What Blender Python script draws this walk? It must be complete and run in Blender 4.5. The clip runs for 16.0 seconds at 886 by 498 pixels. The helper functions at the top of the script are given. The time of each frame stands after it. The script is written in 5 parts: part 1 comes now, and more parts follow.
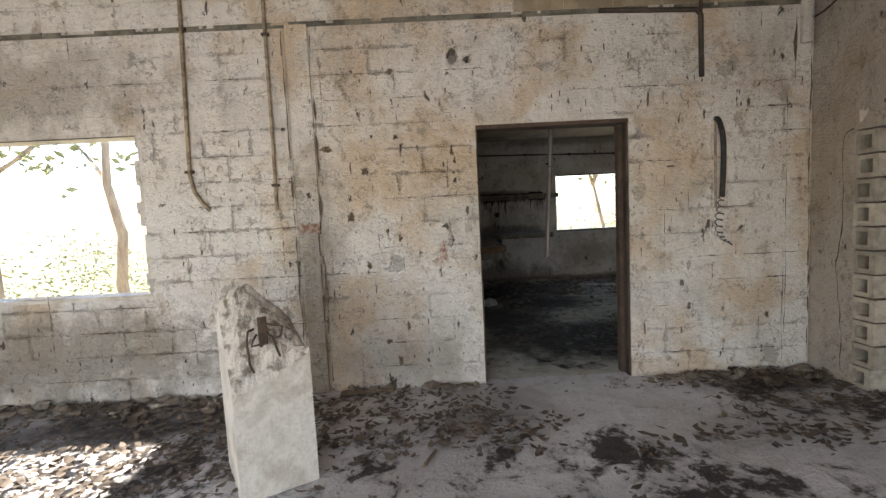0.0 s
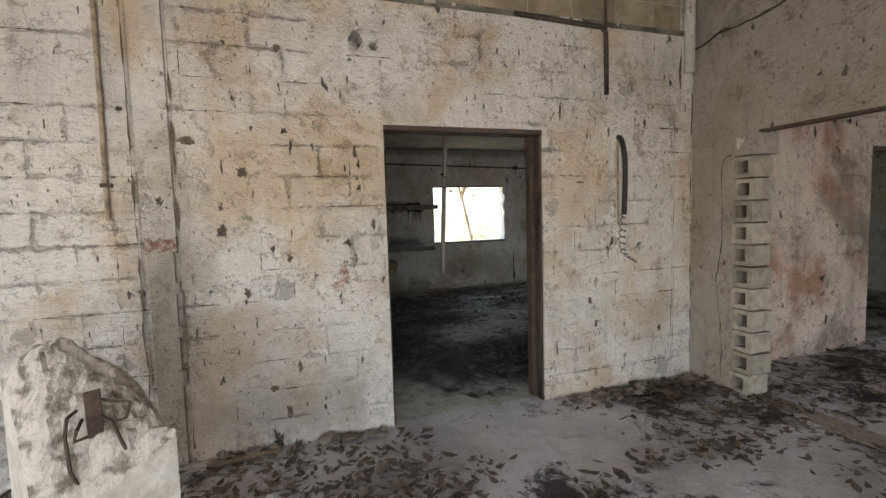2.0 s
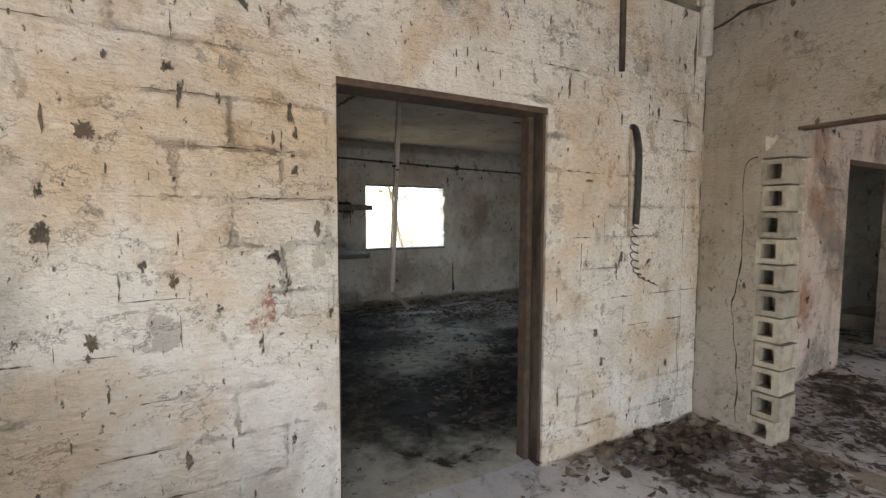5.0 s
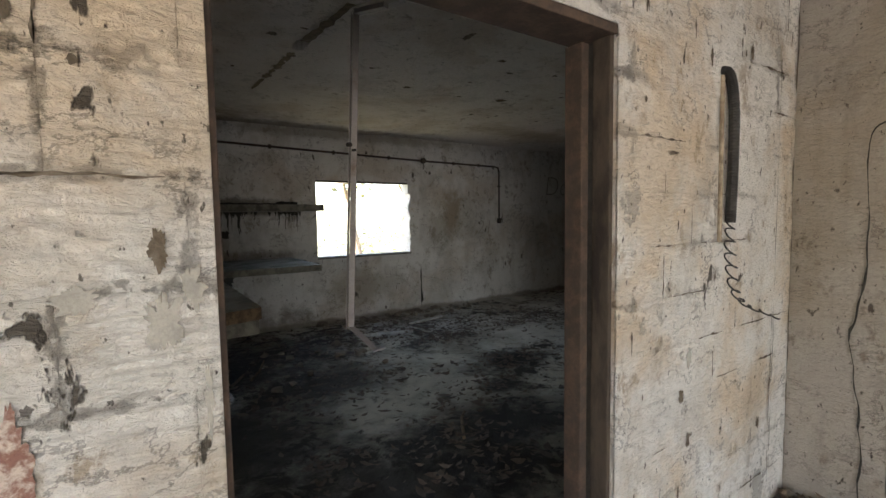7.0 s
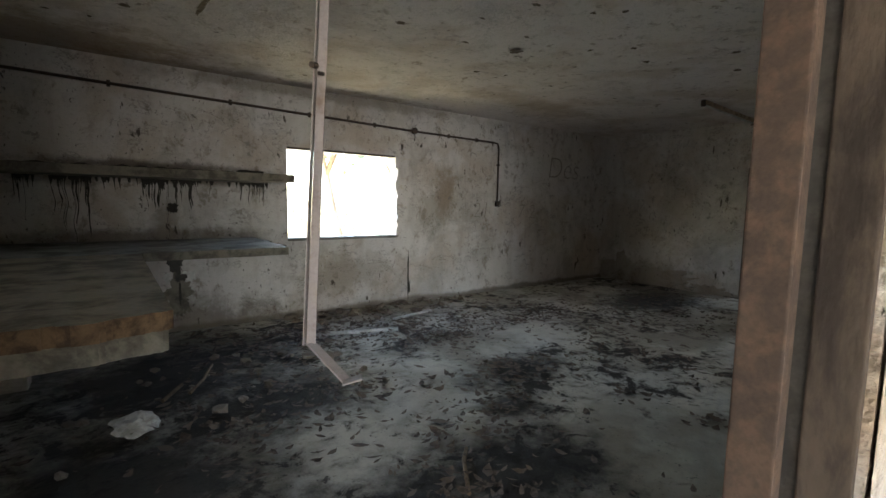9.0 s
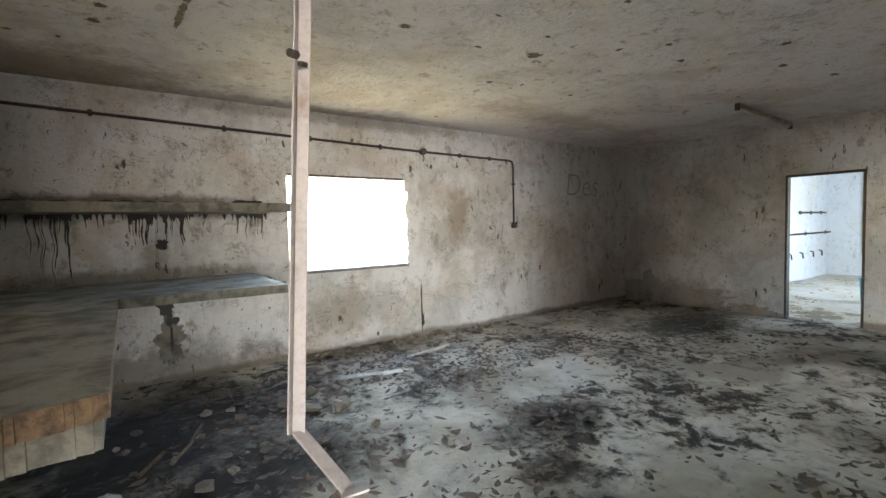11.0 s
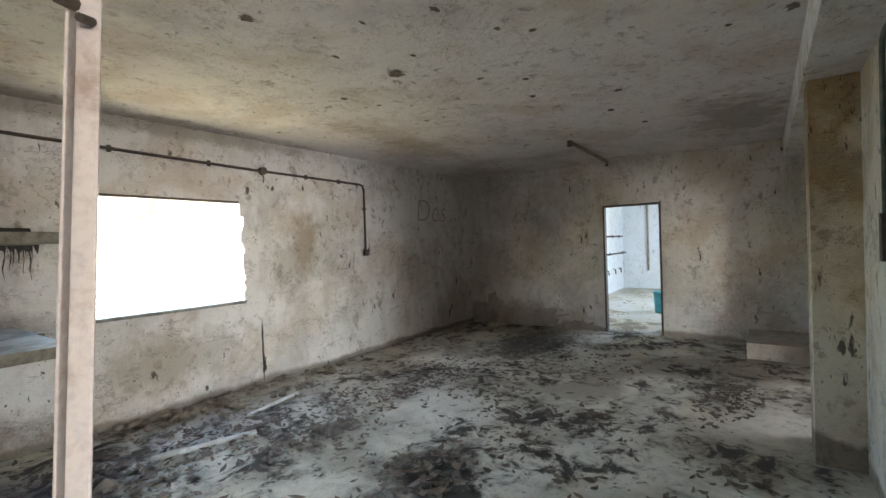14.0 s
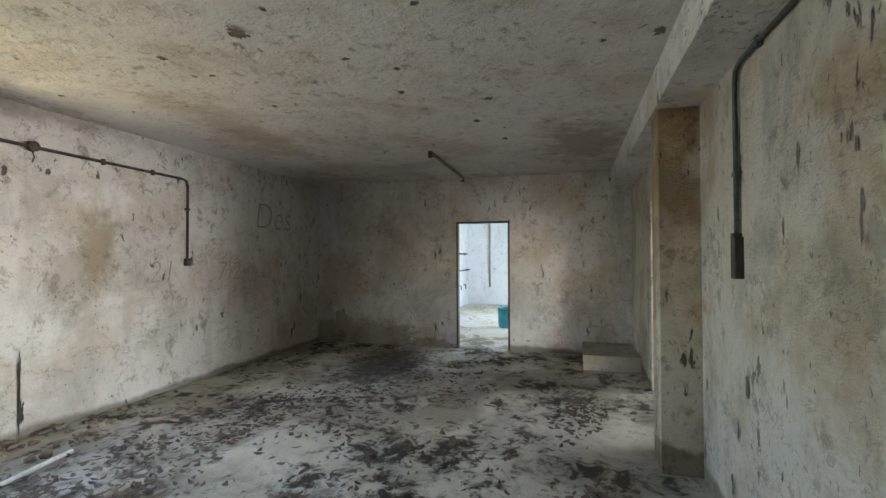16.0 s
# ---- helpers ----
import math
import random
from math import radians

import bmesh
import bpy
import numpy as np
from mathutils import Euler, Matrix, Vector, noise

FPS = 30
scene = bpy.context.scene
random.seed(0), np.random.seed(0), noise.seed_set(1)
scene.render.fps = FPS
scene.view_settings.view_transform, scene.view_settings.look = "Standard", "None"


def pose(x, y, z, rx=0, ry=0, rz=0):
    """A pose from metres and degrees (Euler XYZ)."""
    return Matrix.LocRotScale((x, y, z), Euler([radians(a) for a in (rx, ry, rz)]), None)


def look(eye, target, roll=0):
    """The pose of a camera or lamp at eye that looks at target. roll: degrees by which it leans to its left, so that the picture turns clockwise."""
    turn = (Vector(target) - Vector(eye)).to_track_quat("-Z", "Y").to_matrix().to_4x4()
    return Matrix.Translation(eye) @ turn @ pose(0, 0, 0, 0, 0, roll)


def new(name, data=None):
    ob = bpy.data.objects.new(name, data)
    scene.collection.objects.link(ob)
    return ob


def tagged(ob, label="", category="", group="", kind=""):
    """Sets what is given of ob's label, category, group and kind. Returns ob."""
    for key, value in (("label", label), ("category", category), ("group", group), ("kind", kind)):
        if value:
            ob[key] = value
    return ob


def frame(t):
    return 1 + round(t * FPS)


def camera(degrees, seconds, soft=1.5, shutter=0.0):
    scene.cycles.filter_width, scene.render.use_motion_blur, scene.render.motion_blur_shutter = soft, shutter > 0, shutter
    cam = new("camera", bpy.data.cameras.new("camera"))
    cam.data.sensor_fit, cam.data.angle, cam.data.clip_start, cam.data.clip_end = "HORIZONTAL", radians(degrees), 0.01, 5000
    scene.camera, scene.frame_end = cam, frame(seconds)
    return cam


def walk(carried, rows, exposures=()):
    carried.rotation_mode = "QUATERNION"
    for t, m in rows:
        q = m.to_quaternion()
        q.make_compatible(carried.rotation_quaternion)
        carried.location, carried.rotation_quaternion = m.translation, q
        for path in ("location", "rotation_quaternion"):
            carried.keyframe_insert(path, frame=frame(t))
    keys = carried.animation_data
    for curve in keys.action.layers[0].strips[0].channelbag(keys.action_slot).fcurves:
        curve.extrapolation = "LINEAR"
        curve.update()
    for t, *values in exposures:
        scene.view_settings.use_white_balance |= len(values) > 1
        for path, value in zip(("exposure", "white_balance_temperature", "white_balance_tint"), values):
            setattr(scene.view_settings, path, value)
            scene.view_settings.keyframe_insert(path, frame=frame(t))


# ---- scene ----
cam = camera(88.2, 16.0)
PATH = [
    (0, (0.908, 0.416, 1.507), (0.92, 2.409, 1.339), -2.8),
    (0.5, (0.805, 0.679, 1.531), (0.983, 2.662, 1.341), -3.5),
    (1, (0.763, 0.795, 1.549), (0.964, 2.778, 1.374), -4.0),
    (1.5, (0.701, 0.871, 1.545), (1.041, 2.837, 1.409), -1.9),
    (2, (0.596, 1.028, 1.552), (1.223, 2.921, 1.401), -1.7),
    (2.5, (0.53, 1.138, 1.571), (1.265, 2.993, 1.43), -2.3),
    (3, (0.525, 1.298, 1.551), (1.297, 3.137, 1.403), -2.6),
    (3.5, (0.555, 1.55, 1.587), (1.365, 3.376, 1.484), -1.9),
    (4, (0.557, 1.716, 1.579), (1.419, 3.518, 1.478), -1.1),
    (4.2, (0.558, 1.809, 1.561), (1.427, 3.607, 1.444), -0.5),
    (6.3, (0.964, 2.851, 1.54), (2.065, 4.513, 1.383), -0.1),
    (6.5, (1.012, 3.01, 1.534), (2.104, 4.678, 1.372), 0.3),
    (7, (1.114, 3.264, 1.548), (2.233, 4.916, 1.409), -0.9),
    (7.5, (1.268, 3.521, 1.513), (2.439, 5.138, 1.395), -1.9),
    (8, (1.405, 3.736, 1.529), (2.6, 5.336, 1.425), -0.0),
    (8.5, (1.494, 3.912, 1.479), (2.698, 5.501, 1.31), 0.8),
    (8.7, (1.518, 3.994, 1.464), (2.702, 5.595, 1.267), 1.4),
    (10.8, (1.763, 4.468, 1.475), (2.909, 6.1, 1.332), -0.9),
    (11, (1.796, 4.54, 1.48), (2.939, 6.179, 1.379), -1.3),
    (11.5, (1.822, 4.641, 1.49), (2.909, 6.32, 1.536), -1.4),
    (12, (1.792, 4.651, 1.509), (2.709, 6.365, 1.98), -3.6),
    (12.5, (1.781, 4.734, 1.519), (2.617, 6.365, 2.32), -6.1),
    (13, (1.807, 4.86, 1.67), (2.786, 6.512, 2.228), -5.7),
    (13.5, (1.864, 4.902, 1.598), (3.157, 6.424, 1.713), -3.0),
    (14, (1.953, 4.949, 1.561), (3.587, 6.103, 1.537), -1.9),
    (14.5, (2.052, 4.998, 1.52), (3.851, 5.87, 1.463), -1.3),
    (15, (2.153, 5.091, 1.518), (4.031, 5.776, 1.471), -0.6),
    (15.5, (2.235, 5.156, 1.524), (4.142, 5.757, 1.503), 0.2),
    (16, (2.34, 5.289, 1.522), (4.264, 5.837, 1.555), -0.2),
]
EXPOSURES = [(0.0, 2.58), (4.2, 3.02), (6.5, 3.1), (7.5, 3.1), (8.7, 3.85), (10.8, 5.35), (12.0, 5.6), (13.0, 5.5), (13.6, 5.3), (16.0, 5.4)]
walk(cam, [(t, look(eye, target, roll)) for t, eye, target, roll in PATH], EXPOSURES)

# ---------------- world, sun, large lights ----------------
SUN_EL, SUN_AZ = 33.0, 268.0
world = bpy.data.worlds.new("sky")
scene.world = world
world.use_nodes = True
wn = world.node_tree.nodes
sky = wn.new("ShaderNodeTexSky")
sky.sky_type, sky.sun_disc = "NISHITA", False
sky.sun_elevation, sky.sun_rotation = radians(SUN_EL), radians(SUN_AZ)
wn["Background"].inputs["Strength"].default_value = 0.12
world.node_tree.links.new(sky.outputs[0], wn["Background"].inputs["Color"])


def lamp(name, kind, m, energy, colour=(1, 1, 1), size=(1, 1), angle=0.5):
    data = bpy.data.lights.new(name, kind)
    data.energy, data.color = energy, colour
    if kind == "AREA":
        data.shape, data.size, data.size_y = "RECTANGLE", size[0], size[1]
    else:
        data.angle = radians(angle)
    ob = new(name, data)
    ob.matrix_world = m
    return ob


sun_from = Vector((math.sin(radians(SUN_AZ)) * math.cos(radians(SUN_EL)), math.cos(radians(SUN_AZ)) * math.cos(radians(SUN_EL)), math.sin(radians(SUN_EL))))
lamp("sun", "SUN", look(sun_from * 40, (0, 0, 0)), 4.5, (1.0, 0.93, 0.82))
# sky light at the back window, then three fill lamps at unseen openings
SOUTH = -1.8
lamp("sky_window_back", "AREA", look((4.0, 11.5, 2.0), (4.0, 6.5, 0.9)), 5.0, (0.68, 0.84, 1.0), (1.9, 1.5))
lamp("fill_front_south", "AREA", look((-1.4, SOUTH, 1.0), (-1.0, 4, 1.2)), 25, (1.0, 0.945, 0.955), (6.0, 1.8))
lamp("fill_front_east", "AREA", look((9.6, SOUTH, 1.3), (7.6, 4, 1.2)), 11, (1.0, 0.945, 0.95), (2.6, 1.5))
lamp("fill_end_room", "AREA", look((13.3, 4.5, 1.55), (13.3, 8, 1.2)), 4.5, (0.70, 0.86, 1.0), (3.0, 1.5))


# ---------------- materials ----------------
class Mat:
    """A small builder for node materials in world metres."""

    def __init__(self, name, rough=0.9, metal=0.0):
        self.m = bpy.data.materials.new(name)
        self.m.use_nodes = True
        self.t = self.m.node_tree
        self.b = self.t.nodes["Principled BSDF"]
        self.b.inputs["Roughness"].default_value = rough
        self.b.inputs["Metallic"].default_value = metal
        self.pos = self.t.nodes.new("ShaderNodeNewGeometry").outputs["Position"]

    def link(self, a, b):
        self.t.links.new(a, b)

    def scaled(self, s):
        n = self.t.nodes.new("ShaderNodeVectorMath")
        n.operation = "MULTIPLY"
        self.link(self.pos, n.inputs[0])
        n.inputs[1].default_value = s
        return n.outputs[0]

    def noise(self, scale, detail=4.0, rough=0.6, stretch=(1, 1, 1), warp=0.0, shift=0.0):
        n = self.t.nodes.new("ShaderNodeTexNoise")
        n.inputs["Scale"].default_value = scale
        n.inputs["Detail"].default_value = detail
        n.inputs["Roughness"].default_value = rough
        n.inputs["Distortion"].default_value = warp
        v = self.scaled(stretch)
        if shift:
            a = self.t.nodes.new("ShaderNodeVectorMath")
            self.link(v, a.inputs[0])
            a.inputs[1].default_value = (shift, shift * 1.7, -shift)
            v = a.outputs[0]
        self.link(v, n.inputs["Vector"])
        return n.outputs["Fac"]

    def cells(self, scale, stretch=(1, 1, 1)):
        n = self.t.nodes.new("ShaderNodeTexVoronoi")
        n.inputs["Scale"].default_value = scale
        self.link(self.scaled(stretch), n.inputs["Vector"])
        return n.outputs["Distance"]

    def ramp(self, value, lo, hi, a=0.0, b=1.0):
        n = self.t.nodes.new("ShaderNodeMapRange")
        n.interpolation_type = "SMOOTHSTEP"
        self.link(value, n.inputs["Value"])
        for k, v in (("From Min", lo), ("From Max", hi), ("To Min", a), ("To Max", b)):
            n.inputs[k].default_value = v
        return n.outputs["Result"]

    def math(self, op, a, b):
        n = self.t.nodes.new("ShaderNodeMath")
        n.operation = op
        for i, v in enumerate((a, b)):
            if isinstance(v, (int, float)):
                n.inputs[i].default_value = v
            else:
                self.link(v, n.inputs[i])
        return n.outputs[0]

    def mix(self, fac, a, b, mode="MIX"):
        n = self.t.nodes.new("ShaderNodeMix")
        n.data_type, n.blend_type = "RGBA", mode
        for i, v in ((0, fac), (6, a), (7, b)):
            if isinstance(v, (int, float)):
                n.inputs[i].default_value = v
            elif isinstance(v, tuple):
                n.inputs[i].default_value = (*v, 1)
            else:
                self.link(v, n.inputs[i])
        return n.outputs[2]

    def per_object(self, colour, amount):
        r = self.t.nodes.new("ShaderNodeObjectInfo").outputs["Random"]
        k = self.ramp(r, 0, 1, 1 - amount, 1 + amount)
        n = self.t.nodes.new("ShaderNodeVectorMath")
        n.operation = "SCALE"
        self.link(colour, n.inputs[0])
        self.link(k, n.inputs["Scale"])
        return n.outputs[0]

    def per_island(self):
        return self.t.nodes.new("ShaderNodeNewGeometry").outputs["Random Per Island"]

    def colour(self, c):
        if isinstance(c, tuple):
            self.b.inputs["Base Color"].default_value = (*c, 1)
        else:
            self.link(c, self.b.inputs["Base Color"])
        return self

    def bump(self, height, strength=0.4, distance=0.01):
        n = self.t.nodes.new("ShaderNodeBump")
        n.inputs["Strength"].default_value = strength
        n.inputs["Distance"].default_value = distance
        self.link(height, n.inputs["Height"])
        self.link(n.outputs[0], self.b.inputs["Normal"])
        return self


def plaster(name, base, warm, grey, chips=1.0, warm_amount=0.6, grey_amount=0.6, vertical=0.45, vary=0.0, damp=0.0, streak=0.0, joints=0.0, lumps=0.75, stains=()):
    """Old limewash: patches of warm and grey staining, crumbled dirt, flaked pits, mould specks, brush marks."""
    m = Mat(name, 0.93)
    dark = (0.050, 0.038, 0.027)
    brown = tuple(0.55 * w for w in warm)
    coarse = m.noise(1.1, 6, 0.62, warp=0.4)
    c = m.mix(m.math("MULTIPLY", m.ramp(coarse, 0.47, 0.64), warm_amount), base, warm)
    c = m.mix(m.math("MULTIPLY", m.ramp(m.noise(0.8, 7, 0.7, (1, 1, 0.8), 0.5, 7.0), 0.50, 0.66), grey_amount), c, grey)
    # crumbled brown dirt in drifts
    drift = m.ramp(m.noise(1.9, 4, 0.6, shift=51.0), 0.42, 0.62, 0.15, 1.0)
    crumb = m.ramp(m.noise(8, 9, 0.74, (1, 1, 0.75), 0.3, 2.0), 0.535, 0.635)
    c = m.mix(m.math("MULTIPLY", m.math("MULTIPLY", crumb, drift), 0.72), c, brown)
    c = m.mix(m.ramp(m.noise(60, 3, 0.7), 0.52, 0.8, 0.0, 0.30), c, tuple(v * 0.6 for v in grey))
    if damp:
        low = m.noise(1.6, 5, 0.6, shift=3.0)
        sep = m.t.nodes.new("ShaderNodeSeparateXYZ")
        m.link(m.pos, sep.inputs[0])
        edge = m.math("SUBTRACT", m.math("MULTIPLY", low, damp * 2), sep.outputs["Z"])
        c = m.mix(m.ramp(edge, 0.0, 0.06, 0, 0.75), c, tuple(v * 0.33 for v in warm))
    if streak:
        run = m.noise(5, 5, 0.65, (1, 1, 0.10), 0.2, 13.0)
        c = m.mix(m.math("MULTIPLY", m.ramp(run, 0.52, 0.70), streak * 0.7), c, tuple(v * 0.5 for v in warm))
        grime = m.noise(1.7, 6, 0.7, (1, 1, 0.6), 0.5, 41.0)
        c = m.mix(m.math("MULTIPLY", m.ramp(grime, 0.53, 0.68), streak * 0.9), c, tuple(v * 0.45 for v in grey))
    # soft tinted areas: stains, and painted shade where a list holds it
    for (cx, cy, cz), (rx, ry, rz), tint, amount in stains:
        n = m.t.nodes.new("ShaderNodeVectorMath")
        n.operation = "MULTIPLY_ADD"
        m.link(m.pos, n.inputs[0])
        n.inputs[1].default_value, n.inputs[2].default_value = (1 / rx, 1 / ry, 1 / rz), (-cx / rx, -cy / ry, -cz / rz)
        ln = m.t.nodes.new("ShaderNodeVectorMath")
        ln.operation = "LENGTH"
        m.link(n.outputs[0], ln.inputs[0])
        d = m.math("ADD", ln.outputs["Value"], m.math("MULTIPLY", m.math("SUBTRACT", m.noise(4.5, 8, 0.72, shift=cx + cz), 0.5), 2.4))
        c = m.mix(m.ramp(d, 0.35, 1.25, amount, 0.0), c, tint)
    brush = m.noise(30, 5, 0.7, (0.55, 0.55, 1.7), 1.2, 19.0)
    c = m.mix(m.ramp(brush, 0.57, 0.74, 0.0, 0.5), c, tuple(v * 0.5 for v in grey))
    pit = m.ramp(m.noise(10, 5, 0.62, (1, 1, vertical), 0.3, 11.0), 0.655, 0.69)
    pit2 = m.ramp(m.noise(38, 3, 0.6, (1, 1, vertical * 1.3), 0.2, 5.0), 0.66, 0.70)
    flake = m.ramp(m.noise(4.2, 5, 0.65, shift=21.0), 0.64, 0.66)
    c = m.mix(m.math("MULTIPLY", flake, 0.5 * chips), c, tuple(v * 0.6 for v in grey))
    c = m.mix(m.math("MULTIPLY", pit, 0.9 * chips), c, dark)
    c = m.mix(m.math("MULTIPLY", pit2, 0.8 * chips), c, dark)
    line = m.math("ABSOLUTE", m.math("SUBTRACT", m.noise(2.6, 7, 0.68, (1, 1, 1.5), 0.2, 31.0), 0.5), 0.0)
    crack = m.math("MULTIPLY", m.ramp(line, 0.004, 0.013, 1.0, 0.0), m.ramp(m.noise(3.1, 3, 0.5, shift=17.0), 0.47, 0.58))
    c = m.mix(m.math("MULTIPLY", crack, 0.45 * chips), c, dark)
    h = m.math("ADD", m.math("MULTIPLY", m.noise(22, 5, 0.6, (1, 1, 0.8), 0.8), 0.6), m.math("ADD", m.math("MULTIPLY", brush, 0.9), m.math("MULTIPLY", m.noise(110, 3, 0.6), 0.3)))
    h = m.math("ADD", h, m.math("MULTIPLY", m.noise(7, 4, 0.6, shift=23.0), 1.2))
    h = m.math("SUBTRACT", h, m.math("ADD", m.math("MULTIPLY", pit, 0.9), m.math("MULTIPLY", flake, 0.35)))
    if joints:
        # dirt caught along the crumbled joints of the blocks
        sep = m.t.nodes.new("ShaderNodeSeparateXYZ")
        m.link(m.pos, sep.inputs[0])
        course = m.math("DIVIDE", sep.outputs["Z"], 0.2035)
        odd = m.math("MULTIPLY", m.math("MODULO", m.math("FLOOR", course, 0.0), 2.0), 0.5)
        along_x = m.math("SUBTRACT", m.math("DIVIDE", m.math("ADD", sep.outputs["X"], 11.4), 0.4), odd)
        dz = m.math("MULTIPLY", m.math("PINGPONG", course, 0.5), 0.2035)
        dx = m.math("MULTIPLY", m.math("PINGPONG", along_x, 0.5), 0.4)
        d = m.math("ADD", m.math("MINIMUM", dz, dx), m.math("MULTIPLY", m.math("SUBTRACT", m.noise(11, 8, 0.75, shift=61.0), 0.5), 0.16))
        seam = m.math("MULTIPLY", m.ramp(d, -0.008, 0.012, 1.0, 0.0), m.ramp(m.noise(2.3, 5, 0.6, shift=71.0), 0.45, 0.62))
        c = m.mix(m.math("MULTIPLY", seam, joints), c, tuple(0.4 * v for v in brown))
        h = m.math("SUBTRACT", h, m.math("MULTIPLY", seam, 0.8))
    if vary:
        c = m.per_object(c, vary)
    m.colour(c)
    m.bump(h, lumps, 0.022)
    return m.m


DAMP_SHADE_GREY, DAMP_BROWN, DAMP_SHADE_DARK = (0.27, 0.235, 0.185), (0.26, 0.19, 0.115), (0.12, 0.095, 0.065)
# second entry paints shade over the wall's upper left; the others are stains
FRONT_STAINS_SHADE = [((-2.3, 4.24, 0.40), (1.9, 1, 0.48), DAMP_SHADE_GREY, 0.8), ((-2.6, 4.24, 2.65), (1.6, 1, 0.40), DAMP_SHADE_GREY, 0.55), ((0.75, 4.24, 1.85), (0.45, 1, 0.55), (0.60, 0.43, 0.25), 0.32),
                ((2.75, 4.24, 1.75), (0.30, 1, 0.5), (0.60, 0.43, 0.25), 0.5), ((-0.1, 4.24, 1.3), (0.25, 1, 0.9), DAMP_SHADE_GREY, 0.5), ((0.5, 4.24, 0.25), (0.8, 1, 0.25), DAMP_SHADE_GREY, 0.45)]
BACK_STAINS_SHADE = [((5.72, 9.75, 1.62), (0.24, 1, 0.45), DAMP_BROWN, 0.75), ((5.45, 9.75, 1.35), (0.22, 1, 0.40), DAMP_SHADE_GREY, 0.55), ((4.1, 9.75, 0.50), (0.95, 1, 0.30), DAMP_SHADE_GREY, 0.55), ((1.2, 9.75, 1.66), (0.5, 1, 0.10), DAMP_SHADE_DARK, 0.8),
               # last on this row: shade under the counter, painted at the wall's foot
               ((2.4, 9.75, 1.67), (0.8, 1, 0.07), DAMP_SHADE_DARK, 0.75), ((1.9, 9.75, 1.78), (1.3, 1, 0.07), DAMP_SHADE_DARK, 0.75), ((1.7, 9.75, 1.05), (1.5, 1, 0.10), DAMP_SHADE_DARK, 0.7), ((2.0, 9.75, 0.1), (1.6, 1, 0.28), DAMP_SHADE_DARK, 0.7),
               ((2.02, 9.75, 1.25), (0.13, 1, 0.22), DAMP_SHADE_GREY, 0.8), ((4.0, 9.75, 2.78), (2.8, 1, 0.10), DAMP_SHADE_GREY, 0.65), ((9.76, 8.9, 0.15), (0.3, 0.9, 0.35), DAMP_SHADE_GREY, 0.7), ((9.76, 5.1, 0.5), (0.3, 0.5, 0.7), DAMP_BROWN, 0.5)]
CEILING_STAINS = [((1.1, 9.4, 2.83), (1.5, 0.7, 1), DAMP_BROWN, 0.7), ((3.2, 9.72, 2.83), (2.6, 0.25, 1), DAMP_BROWN, 0.55), ((7.9, 5.2, 2.83), (1.1, 0.5, 1), DAMP_SHADE_GREY, 0.75), ((6.6, 8.6, 2.83), (1.3, 0.3, 1), DAMP_BROWN, 0.45), ((1.0, 6.5, 2.83), (0.4, 1.2, 1), DAMP_BROWN, 0.45)]
LIMEWASH = plaster("limewash_front", (0.83, 0.79, 0.74), (0.60, 0.44, 0.27), (0.42, 0.385, 0.33), 1.0, 0.7, 0.55, 0.5, 0.008, 0.0, 0.2, 0.28, 0.9, FRONT_STAINS_SHADE)
JOINT = plaster("limewash_joint", (0.74, 0.69, 0.63), (0.52, 0.37, 0.22), (0.34, 0.32, 0.28), 1.0, 0.75, 0.65, 0.5, 0.0, 0.0, 0.22, 0.4, 0.9, FRONT_STAINS_SHADE)
INNER = plaster("limewash_inner", (0.67, 0.645, 0.62), (0.42, 0.33, 0.24), (0.32, 0.31, 0.28), 1.0, 0.5, 0.5, 0.4, 0.0, 0.10, 0.25, 0.0, 0.75, BACK_STAINS_SHADE)
# grimy and streaked; base also lowered to dim a face lit too strongly
INNER_SOUTH = plaster("limewash_grimy_dimmed", (0.56, 0.52, 0.44), (0.34, 0.26, 0.16), (0.30, 0.28, 0.23), 0.8, 0.8, 0.7, 0.3, 0.0, 0.12, 0.4, 0.0, 1.0)
PILASTER = plaster("limewash_brown_stained", (0.58, 0.50, 0.38), (0.33, 0.22, 0.11), (0.28, 0.22, 0.15), 1.0, 1.0, 0.8, 0.3, 0.0, 0.2, 0.7, 0.0, 1.0)
PINKISH = plaster("limewash_pinkish", (0.74, 0.63, 0.55), (0.46, 0.27, 0.18), (0.30, 0.26, 0.23), 1.15, 1.0, 1.0, 0.6, 0.0, 0.0, 0.3, 0.3, 0.9)
CEMENT = plaster("cement_render", (0.41, 0.365, 0.315), (0.31, 0.25, 0.18), (0.22, 0.20, 0.17), 0.9, 0.6, 0.6, 0.6, 0.0, 0.0, 0.3)
CEILING = plaster("limewash_ceiling", (0.70, 0.655, 0.635), (0.44, 0.34, 0.26), (0.37, 0.345, 0.33), 0.6, 0.45, 0.4, 1.0, 0.0, 0.0, 0.0, 0.0, 1.0, CEILING_STAINS)
BRIGHT = plaster("limewash_end_room", (0.76, 0.78, 0.80), (0.66, 0.64, 0.60), (0.60, 0.60, 0.60), 0.5, 0.3, 0.3, 0.5)


